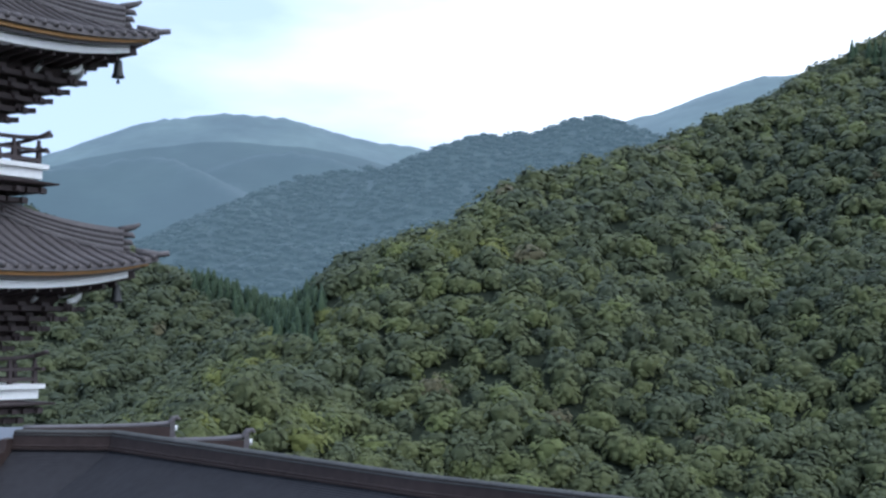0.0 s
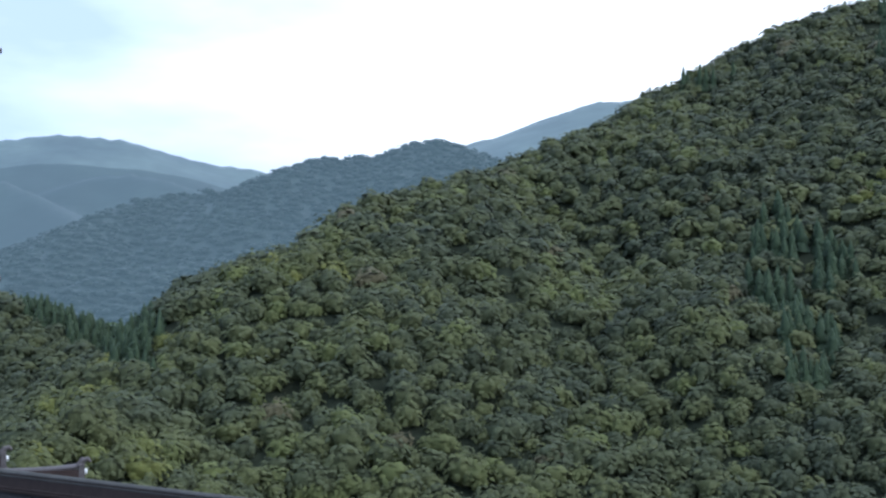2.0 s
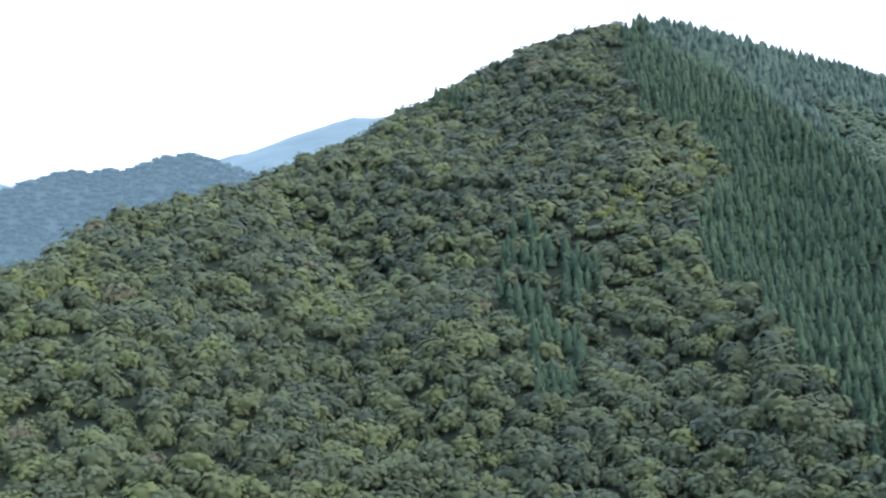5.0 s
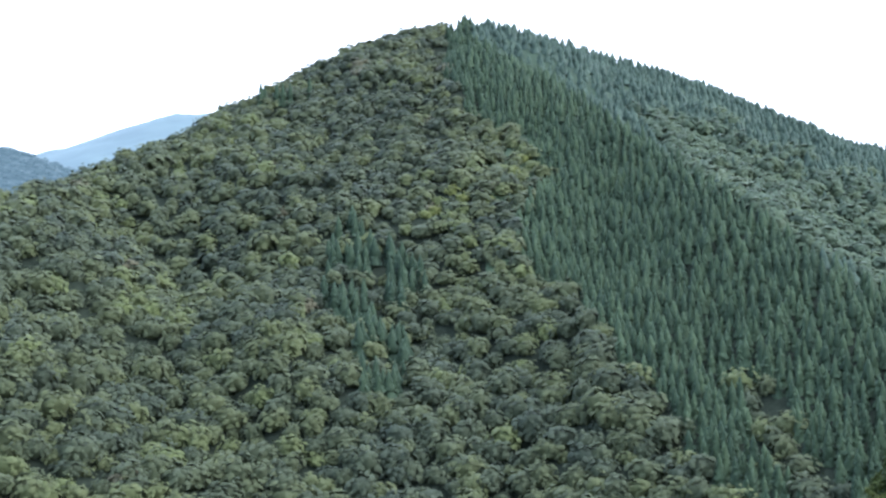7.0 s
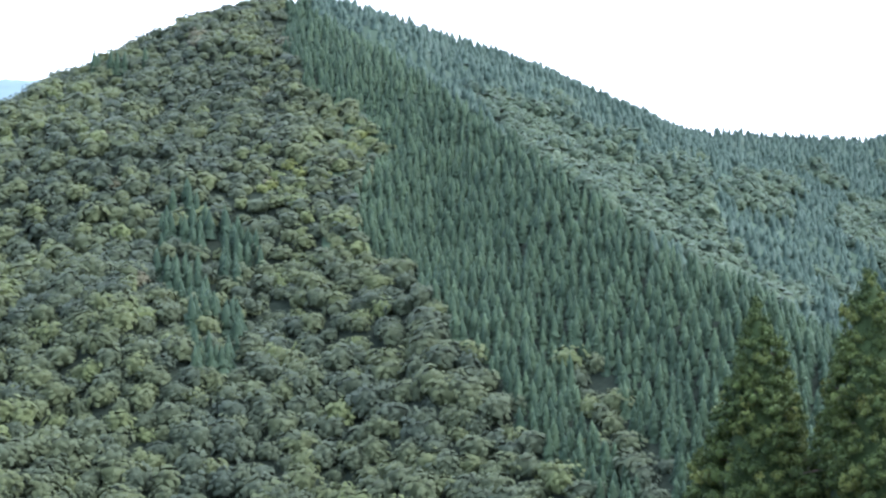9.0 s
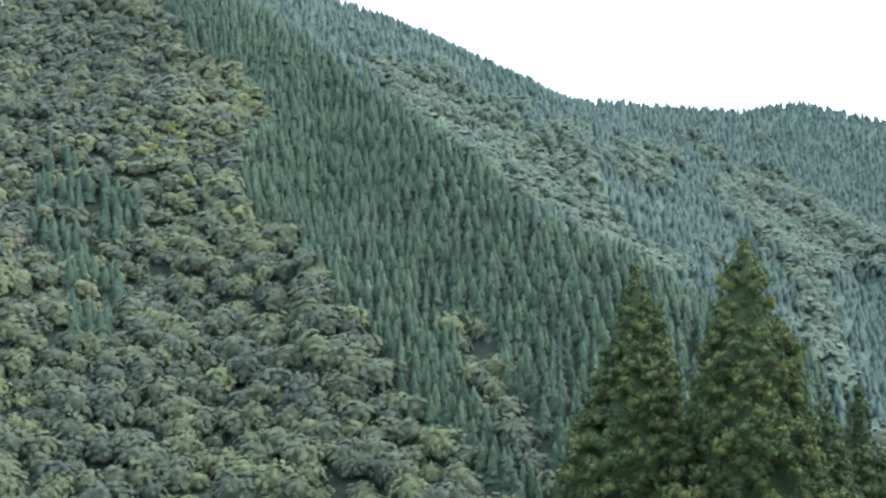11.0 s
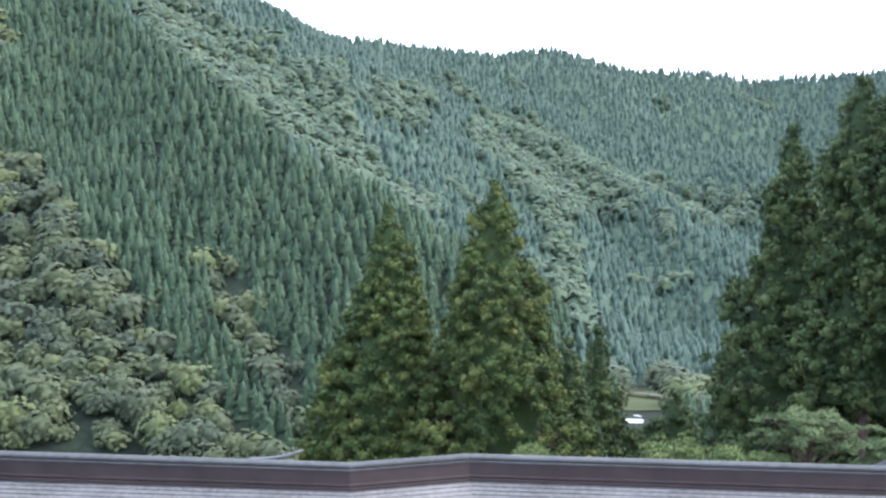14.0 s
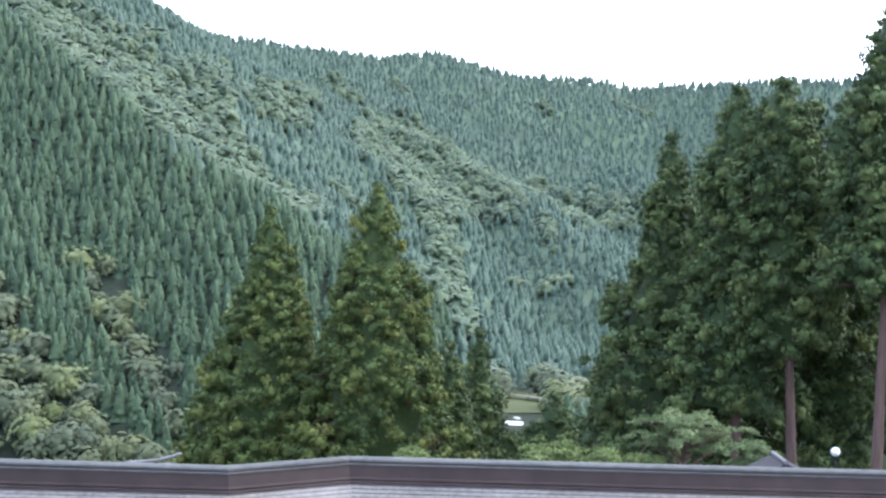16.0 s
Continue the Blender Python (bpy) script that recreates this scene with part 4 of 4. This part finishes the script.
def pagoda():
    x, y = polar(pag_az, pag_r)
    p = empty("pagoda", pose(x, y, 0, 0, 0, -pag_az - 57), "five-storey dark timber pagoda with white eaves", "pagoda")
    F, B = face_meshes(), balcony_meshes()
    turn = [Matrix.Rotation(k * math.pi / 2, 4, "Z") for k in range(4)]

    def put(name, me, parent, m, label=""):
        ob = part(name, me, None, parent, label)
        ob.matrix_local = m
        return ob

    part("plinth", Geo().box(-7, -7, -0.5, 7, 7, 1.2), M_plaster, p, "pale stone plinth")
    for s in range(-1, 4):
        shrink = 1.0 - 0.006 * (s - 0) if s < 2 else 0.97 - 0.03 * (s - 1)
        up = Matrix.Translation((0, 0, TIP_Z + ROOF_STEP * s)) @ Matrix.Diagonal((shrink, shrink, 1, 1))
        flo = Matrix.Translation((0, 0, BAL_Z + STOREY * s))
        zf = max(1.2, BAL_Z + STOREY * s)
        roof = part("roof", Geo().box(-3.9 * shrink, -3.9 * shrink, TIP_Z + ROOF_STEP * s - 2.2, 3.9 * shrink, 3.9 * shrink, TIP_Z + ROOF_STEP * s + 1.4), M_dark, p, "grey-brown tiled roof with upswept corners")
        body = part("storey", Geo().box(-3.3, -3.3, zf, 3.3, 3.3, TIP_Z + ROOF_STEP * s - 1.2), M_wall, p, "red-brown panelled storey")
        for k in range(4):
            for i in range(4):
                put("column", mesh_of("column", Geo().tube([(3.4, -3.4 + i * 2.27, zf), (3.4, -3.4 + i * 2.27, TIP_Z + ROOF_STEP * s - 1.2)], [0.24, 0.24], 10), M_dark), body, turn[k])
        zc = TIP_Z + ROOF_STEP * s
        frustum = [(x * hw * shrink, y * hw * shrink, zc + z) for hw, z in ((3.7, -4.25), (5.75, -2.15), (6.0, -1.75)) for x, y in ((-1, -1), (1, -1), (1, 1), (-1, 1))]
        part("bracket_core", Geo().add(frustum, [(3, 2, 1, 0), (8, 9, 10, 11)] + [(4 * j + i, 4 * j + (i + 1) % 4, 4 * j + 4 + (i + 1) % 4, 4 * j + 4 + i) for j in range(2) for i in range(4)]), M_dark, roof, "dark stained bracket blocks")
        for k in range(4):
            m = up @ turn[k]
            put("roof_deck", F["deck"], roof, m)
            for row in F["rows"]:
                put("roll_tile", row, roof, m)
            for nm, key, lab in (("tile_edge", "edge", ""), ("ochre_line", "line", "ochre painted eave line"), ("eave_moulding", "grey", ""), ("white_fascia", "fascia", "white painted eave board"), ("soffit", "soffit", "")):
                put(nm, F[key], roof, m, lab)
            for t in F["rafters"]:
                put("rafter", t, roof, m)
            for t in F["tiers"]:
                put("bracket_tier", t, roof, m)
            for nm, key in (("hip_ridge", "hip"), ("hip_ornament", "ornament"), ("corner_tile", "low_hip"), ("corner_rafter", "rafter")):
                put(nm, F[key], roof, m)
            put("wind_bell", F["bell"], roof, m, "dark bronze wind bell")
            put("clapper", F["clapper"], roof, m)
            for i in range(7):
                yy = -EAVE + 2.0 + (2 * EAVE - 4.0) * i / 6
                put("bracket_end", F["nose"], roof, m @ pose(5.6, yy, -2.0), "white painted bracket end")
            put("corner_nose", F["nose"], roof, m @ pose(5.9, 5.9, -1.75, 0, 0, 45))
        if s < 0:
            continue
        rail = part("balcony", Geo().box(-3.4, -3.4, BAL_Z + STOREY * s - 1.2, 3.4, 3.4, BAL_Z + STOREY * s - 0.3), M_dark, p, "white balcony with dark railing")
        for k in range(4):
            m = flo @ turn[k]
            for nm in ("slab", "apron", "skirt", "lower_rail", "middle_rail", "top_rail"):
                put({"slab": "balcony_slab", "apron": "balcony_apron", "skirt": "skirt_board"}.get(nm, nm), B[nm], rail, m @ Matrix.Translation((0, 0, 0.0011 * k)))
            for t in B["tiers"]:
                put("bracket_tier", t, rail, m)
            for i in range(8):
                put("post", B["post"], rail, m @ pose(BAL - 0.32, -(BAL - 0.32) + (2 * BAL - 0.64) * i / 8, 0))


pagoda()


# ---- trees beside the temple ----
def tuft_shape(seed):
    """A cedar tuft about 1 in radius, of a leafy body and lobes of small sprays."""
    r = np.random.default_rng(seed)
    V, F = ICO1
    out = [(V * 0.5 * r.uniform(0.75, 1.15, (len(V), 1)), F)]
    for k in range(6):
        a, h = k * 2.4 + r.uniform(-0.4, 0.4), 0.8 - k * 0.22
        c = np.array([0.55 * math.cos(a) * math.sqrt(1 - h * h * 0.8), 0.55 * math.sin(a) * math.sqrt(1 - h * h * 0.8), 0.6 * h])
        d = r.normal(size=(15, 3)) + c
        d /= np.linalg.norm(d, axis=1, keepdims=True)
        q = r.uniform(0.3, 0.46)
        out.append(flat_leaves(c + d * q * r.uniform(0.8, 1.15, (15, 1)), d, 0.155, r, 0.4))
    return join(out)


TUFTS = [tuft_shape(k) for k in range(6)]


def crown_mesh(name, C, size, variety, mat, shapes, r, flat=1.0, body=None):
    Vs, Fs, As, k = [], [], [], 0
    # inner body gets nearly the darkest leaf tint, the crown's inner shade as colour
    if body:
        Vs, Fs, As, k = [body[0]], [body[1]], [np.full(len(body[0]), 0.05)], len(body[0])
    for c, s, v in zip(C, size, variety):
        V, F = shapes[r.integers(len(shapes))]
        a = r.uniform(0, 6.28)
        R = np.array([[math.cos(a), -math.sin(a), 0], [math.sin(a), math.cos(a), 0], [0, 0, flat]])
        Vs.append(V @ R.T * s + c)
        Fs.append(F + k)
        As.append(np.full(len(V), v))
        k += len(V)
    return tri_mesh(name, np.concatenate(Vs), np.concatenate(Fs), mat, np.concatenate(As))


def cedar(az, dist, top_el, widths, seed, label, mat=None, bottom_el=None, trunk_az=None, tuft=0.62, fill=1.0):
    """A cedar: widths are half-widths in metres at depths below the top."""
    r = np.random.default_rng(seed)
    x, y = polar(az, dist)
    z0 = float(land(np.array([x]), np.array([y]))[0])
    top = rise(top_el, dist) - z0
    low = 0.8 if bottom_el is None else rise(bottom_el, dist) - z0
    tree = empty("cedar", pose(x, y, z0), label, "tree", "cedars beside the temple")
    sx = 0.0 if trunk_az is None else dist * math.tan(radians(trunk_az - az))
    off = Vector((sx * math.cos(radians(az)), -sx * math.sin(radians(az)), 0))
    n = 9
    path = [Vector((0, 0, top * 0.97 * k / n)) + off * (1 - k / n) for k in range(n + 1)]
    part("trunk", Geo().tube(path, [max(0.05, 0.31 * (1 - 0.9 * k / n)) for k in range(n + 1)], 10), M_bark, tree, "reddish brown bark", True)
    ds, ws = [w[0] for w in widths], [w[1] for w in widths]
    C, S, A = [], [], []
    limbs = Geo()
    z = top - 0.25
    turn = r.uniform(0, 6.28)
    lump = r.uniform(0, 6.28, 4)
    while z > low:
        dep = top - z
        w = float(np.interp(dep, ds, ws))
        m = max(3, int(2.9 * fill * w / tuft + 2))
        for k in range(m):
            turn += 2.399
            ax = off * (1 - z / top)
            bulge = 1 + 0.13 * math.sin(3 * turn + lump[0] + z * 0.7) + 0.10 * math.sin(z * 1.7 + lump[1]) + r.uniform(-0.15, 0.12)
            q = w * bulge * (1.0 if r.random() < 0.72 else r.uniform(0.3, 0.8))
            q = max(0.02, q - tuft * 0.4)
            c = np.array([ax.x + q * math.cos(turn), ax.y + q * math.sin(turn), z + r.uniform(-0.3, 0.3) - 0.12 * q])
            C.append(c)
            S.append(tuft * r.uniform(0.62, 1.2) * (0.55 + 0.45 * min(1, dep / 4)))
            # tint pales outward: yellow-green tips, and shade painted into the inner tufts
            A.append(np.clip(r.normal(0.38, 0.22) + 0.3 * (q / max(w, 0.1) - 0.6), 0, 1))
            if k % 5 == 0 and w > 0.8:
                limbs.tube([(ax.x, ax.y, z - 0.25 * q), (ax.x + 0.6 * (c[0] - ax.x), ax.y + 0.6 * (c[1] - ax.y), z - 0.1), tuple(c)], [0.07, 0.05, 0.02], 5, False)
        z -= tuft * 0.62
    body, n = Geo(), 14
    depth = np.linspace(0.6, top - low, 12)
    prof = [(max(0.05, 0.66 * float(np.interp(d, ds, ws))), top - d) for d in depth]
    for j, (q, h) in enumerate(prof):
        ax = off * (1 - h / top)
        body.v += [(ax.x + q * r.uniform(0.75, 1.1) * math.cos(6.283 * k / n), ax.y + q * r.uniform(0.75, 1.1) * math.sin(6.283 * k / n), h) for k in range(n)]
    inner = np.array([[j * n + k, (j + 1) * n + k, (j + 1) * n + (k + 1) % n] for j in range(11) for k in range(n)] + [[j * n + k, (j + 1) * n + (k + 1) % n, j * n + (k + 1) % n] for j in range(11) for k in range(n)])
    if limbs.v:
        tagged(part("branchwork", limbs, M_bark, tree), kind="stuff")
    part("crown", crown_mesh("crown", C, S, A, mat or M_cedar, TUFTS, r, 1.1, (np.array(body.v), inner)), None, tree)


sunlit, dark = "tall conical cedar with yellow-green rounded tufts", "tall dark green cedar with bare reddish trunk"
cedar(42.65, 75, 1.32, [(0, 0.15), (2, 0.9), (4.1, 1.6), (7.1, 2.3), (10, 3.4), (13, 4.0), (17, 4.2)], 1, sunlit, tuft=0.52)
cedar(40.7, 76, -3.9, [(0, 0.3), (2, 1.0), (5, 2.0), (8, 2.3)], 2, "smaller cedar leaning against a taller one")
cedar(47.0, 72, 2.3, [(0, 0.15), (1.5, 0.9), (5.1, 2.15), (8, 2.9), (11, 3.7), (14, 4.1), (18, 4.3)], 3, sunlit, tuft=0.52)
cedar(50.0, 80, -4.3, [(0, 0.2), (2, 0.9), (5, 1.6), (8, 2)], 4, "slim cedar behind a broader one", M_cedar_shaded)
cedar(51.2, 88, -3.6, [(0, 0.15), (2, 0.75), (5, 1.4), (9, 1.8)], 5, "small slim dark green cedar", M_cedar_shaded)
cedar(54.3, 92, -6.35, [(0, 0.4), (1.5, 1.3), (4, 2.1), (7, 2.4)], 6, "low broad dark conifer", M_cedar_shaded)
cedar(52.4, 90, -7.72, [(0, 0.4), (1, 1.3), (3, 1.8)], 22, "low dark conifer below the farmhouse", M_cedar_shaded)
cedar(53.5, 93, -7.35, [(0, 0.4), (1, 1.2), (3, 1.8)], 23, "low dark conifer below the farmhouse", M_cedar_shaded)
cedar(58.9, 70, 4.3, [(0, 0.12), (1.5, 0.8), (3.2, 1.3), (5, 1.4), (7.3, 2.4), (11.3, 3.9), (15, 4.6), (18, 4.7)], 7, "tall cedar with wide dark green skirt", M_cedar_shaded)
cedar(61.55, 66, 6.3, [(0, 0.3), (1.5, 0.8), (3, 1.2), (4, 1.7), (7, 2.1), (14, 2.8)], 8, dark, M_cedar_shaded, -6.5, None, 0.62)
cedar(63.3, 64, 6.35, [(0, 0.6), (1.5, 1.5), (3.5, 2.0), (7, 2.2), (11, 2.4), (14, 1.8)], 9, dark, M_cedar_shaded, -4.0, 63.85, 0.62)
cedar(65.5, 70, 5.3, [(0, 0.4), (1.5, 1.1), (4, 2.0), (8, 2.5), (12, 2.6), (15, 2.6), (18, 2.2)], 10, dark, M_cedar_shaded, -8.2, None, 0.62)
cedar(67.6, 60, 9.6, [(0, 0.3), (2, 1.2), (5, 1.9), (8, 2.2), (11.5, 2.3)], 11, dark, M_cedar_shaded, -1.6, 66.75, 0.62)
cedar(70.4, 62, 9.0, [(0, 0.3), (2, 1.2), (5, 1.9), (8, 2.2), (15, 2.6)], 12, dark, M_cedar_shaded, -5, None, 0.7)
cedar(64.7, 82, 1.0, [(0, 0.4), (3, 1.6), (8, 2.2), (12, 2.4)], 13, "dark cedar standing behind the front row", M_cedar_shaded, -6, None, 0.75, 0.6)
cedar(67.0, 84, 2.0, [(0, 0.4), (3, 1.6), (8, 2.2), (13, 2.6)], 14, "dark cedar standing behind the front row", M_cedar_shaded, -5.5, None, 0.75, 0.6)
cedar(62.4, 80, -1.0, [(0, 0.4), (3, 1.8), (8, 2.6), (12, 2.6)], 15, "dark cedar standing behind the front row", M_cedar_shaded, -9, None, 0.75, 0.6)

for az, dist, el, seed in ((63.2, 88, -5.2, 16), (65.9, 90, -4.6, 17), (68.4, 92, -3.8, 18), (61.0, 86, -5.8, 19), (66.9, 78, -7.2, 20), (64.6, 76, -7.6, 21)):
    cedar(az, dist, el, [(0, 0.4), (2, 1.6), (5, 2.4), (9, 2.8)], seed, "low dark conifer in the shade of taller cedars", M_cedar_shaded, None, None, 0.75, 0.55)


def leaf_cluster(seed, n=34, size=0.16):
    r = np.random.default_rng(seed)
    d = r.normal(size=(n, 3))
    d[:, 2] = np.abs(d[:, 2]) * 0.7
    d /= np.linalg.norm(d, axis=1, keepdims=True)
    return leaf_tris(d * r.uniform(0.5, 1.0, (n, 1)) * [1, 1, 0.45], d, size, r)


CLUSTERS = [leaf_cluster(40 + k) for k in range(5)]


def maple(az, dist, top_el, half, seed):
    """A spreading tree in flat layers of leaves."""
    r = np.random.default_rng(seed)
    x, y = polar(az, dist)
    z0 = float(land(np.array([x]), np.array([y]))[0])
    top = rise(top_el, dist) - z0
    t = empty("maple", pose(x, y, z0, 0, 0, -az), "spreading light green maple with layered sprays", "tree")
    part("trunk", Geo().tube([(0, 0, 0), (0.2, 0, top * 0.4), (-0.1, 0, top * 0.75), (0.1, 0.1, top * 0.92)], [0.2, 0.16, 0.1, 0.04], 9), M_bark, t, "grey-brown trunk", True)
    C, S, A, limbs = [], [], [], Geo()
    for k in range(23):
        a = k * 2.4
        q = half * (0.35 + 0.65 * ((k * 7) % 23) / 22)
        h = top - 0.05 - 1.3 * ((k * 4) % 23) / 22 * (0.4 + 0.6 * q / half)
        e = np.array([q * math.cos(a), q * math.sin(a) * 0.8, h])
        s = np.array([-math.sin(a), math.cos(a), 0])
        limbs.tube([(0, 0, h - 0.7), tuple(e * [0.5, 0.5, 1] - [0, 0, 0.2]), tuple(e)], [0.035, 0.022, 0.01], 5, False)
        tone = r.uniform(0.1, 0.8)
        for j in range(24):
            w = 0.2 + 0.9 * j / 23
            wide = 0.36 * (1.12 - w) ** 0.5
            C.append(e * [w, w, 1] + s * r.uniform(-1, 1) * wide + [0, 0, 0.16 * (w - 0.5) - 0.9 * max(0, w - 0.92) + r.normal() * 0.03])
            S.append(r.uniform(0.14, 0.25))
            A.append(np.clip(tone + r.normal() * 0.2, 0, 1))
    tagged(part("branchwork", limbs, M_bark, t), kind="stuff")
    part("crown", crown_mesh("crown", C, S, A, M_maple, CLUSTERS, r), None, t)


def bush(az, dist, top_el, half, seed, label, base=None):
    """A round bush of leaf clusters on short stems."""
    r = np.random.default_rng(seed)
    x, y = polar(az, dist)
    z0 = float(land(np.array([x]), np.array([y]))[0])
    top = rise(top_el, dist) - z0
    b = empty("bush", pose(x, y, z0), label, "bush", "bushes behind the cloister")
    stems, C, S, A = Geo(), [], [], []
    for k in range(7):
        stems.tube([(0.1 * math.cos(k), 0.1 * math.sin(k), 0), (half * 0.5 * math.cos(k), half * 0.5 * math.sin(k), top - half * 0.5)], [0.06, 0.02], 5, False)
    part("stems", stems, M_bark, b)
    for k in range(int(170 * half)):
        d = r.normal(size=3)
        d[2] = abs(d[2]) - 0.3
        d /= np.linalg.norm(d)
        q = r.uniform(0.65, 1.0)
        C.append(np.array([0, 0, top - half * 0.8]) + d * q * half * [1, 1, 0.8] * (1 + 0.12 * math.sin(5 * d[0] + 4 * d[1])))
        S.append(r.uniform(0.16, 0.3))
        A.append(r.uniform(0, 1))
    part("leaves", crown_mesh("leaves", C, S, A, M_bush, CLUSTERS, r), None, b)


maple(59.5, 45, -7.0, 2.05, 51)
maple(62.2, 50, -8.0, 0.9, 52)
bush(54.3, 46, -8.05, 1.25, 53, "rounded bright green bush behind the roof")
bush(56.3, 44, -8.45, 0.55, 54, "small yellow-green bush behind the roof")
bush(58.0, 45, -8.5, 0.6, 55, "low green bush behind the roof")
bush(48.4, 48, -8.5, 0.7, 56, "low bright green bush below the cedars")


# ---- small things behind the roof ----
def globe_lamp(az, dist, el):
    x, y = polar(az, dist)
    z = rise(el, dist)
    l = empty("garden_lamp", pose(x, y, 0), "white globe garden lamp on a thin post", "lamp")
    part("post", Geo().lathe((0, 0, 0), [(0.14, 0), (0.14, 0.1), (0.05, 0.2), (0.04, z - 0.28), (0.10, z - 0.22), (0.10, z - 0.18)], 10), M_bronze, l, "thin dark metal post")
    part("globe", Geo().lathe((0, 0, z), [(0.17 * math.sin(math.pi * k / 10) + 0.004, -0.17 * math.cos(math.pi * k / 10)) for k in range(11)], 16), M_globe, l, "white milk-glass globe", True)


def shed(az, dist, el, half, turn, label, wall=M_plaster, roofm=M_tile):
    x, y = polar(az, dist)
    z0 = float(land(np.array([x]), np.array([y]))[0])
    z = rise(el, dist) - z0
    s = empty("shed", pose(x, y, z0, 0, 0, -az + turn), label, "hut")
    part("wall", Geo().box(-half * 0.8, -half, 0, half * 0.8, half, z - 0.55 * half), wall, s)
    for d in (-1, 1):
        part("roof_slope", Geo().add([(0, -half * 1.3, z), (0, half * 1.3, z), (d * half, half * 1.3, z - half * 0.5), (d * half, -half * 1.3, z - half * 0.5), (0, -half * 1.3, z - 0.1), (0, half * 1.3, z - 0.1), (d * half, half * 1.3, z - half * 0.5 - 0.1), (d * half, -half * 1.3, z - half * 0.5 - 0.1)],
             [(0, 1, 2, 3), (7, 6, 5, 4), (0, 3, 7, 4), (1, 5, 6, 2), (2, 6, 7, 3), (0, 4, 5, 1)]), roofm, s)
    part("ridge", Geo().tube([(0, -half * 1.32, z + 0.02), (0, half * 1.32, z + 0.02)], [0.07, 0.07], 8), M_captop, s)


globe_lamp(65.4, 55, -8.2)
shed(63.25, 46, -8.55, 0.8, 12, "small dark tiled gable hut behind the cloister", M_dark, M_roof_dark)


def gate_roof():
    """The upswept end of a low tiled roof that shows over the cloister's ridge."""
    x, y = polar(37.9, 30)
    g = empty("gate_roof", pose(x, y, 0, 0, 0, -37.9), "low tiled gate roof with upswept pale ridge end", "roof")
    z = rise(-8.9, 30)
    pts = [(-0.5 + 1.15 * k / 10, 0, z - 0.02 + 0.17 * max(0, k / 10) ** 3) for k in range(11)]
    part("ridge", Geo().tube(pts, [0.035] * 10 + [0.02], 7), M_captop, g, "pale upswept ridge tiles", True)
    for d in (-1, 1):
        part("roof_slope", Geo().add([(-0.5, 0, z - 0.08), (0.45, 0, z - 0.04), (0.45, d * 0.9, z - 0.5), (-0.5, d * 0.9, z - 0.55), (-0.5, 0, z - 0.16), (0.45, 0, z - 0.12), (0.45, d * 0.9, z - 0.6), (-0.5, d * 0.9, z - 0.65)],
             [(0, 1, 2, 3), (7, 6, 5, 4), (0, 3, 7, 4), (1, 5, 6, 2), (2, 6, 7, 3), (0, 4, 5, 1)]), M_tile, g)
    for px in (-0.3, 0.2):
        part("post", Geo().box(px - 0.12, -0.12, 0, px + 0.12, 0.12, z - 0.15), M_dark, g)


gate_roof()
shed(52.5, 380, -7.38, 2.6, 80, "white-roofed farmhouse in the valley", M_plaster, M_white)
shed(52.85, 392, -7.6, 2.0, 60, "small white-roofed barn in the valley", M_plaster, M_white)


def lane():
    """A pale lane across the valley field."""
    pts = [polar(52.0 + 2.2 * k / 10, 452 - 26 * k / 10) for k in range(11)]
    g = Geo()
    for k in range(10):
        a, b = Vector((*pts[k], 0)), Vector((*pts[k + 1], 0))
        for p in (a, b):
            p.z = float(land(np.array([p.x]), np.array([p.y]))[0]) + 1.5
        g.bar(a, b, 3.0, 0.2)
    tagged(part("lane", g, M_path), "pale gravel lane across the valley field", "lane", kind="structure")


lane()
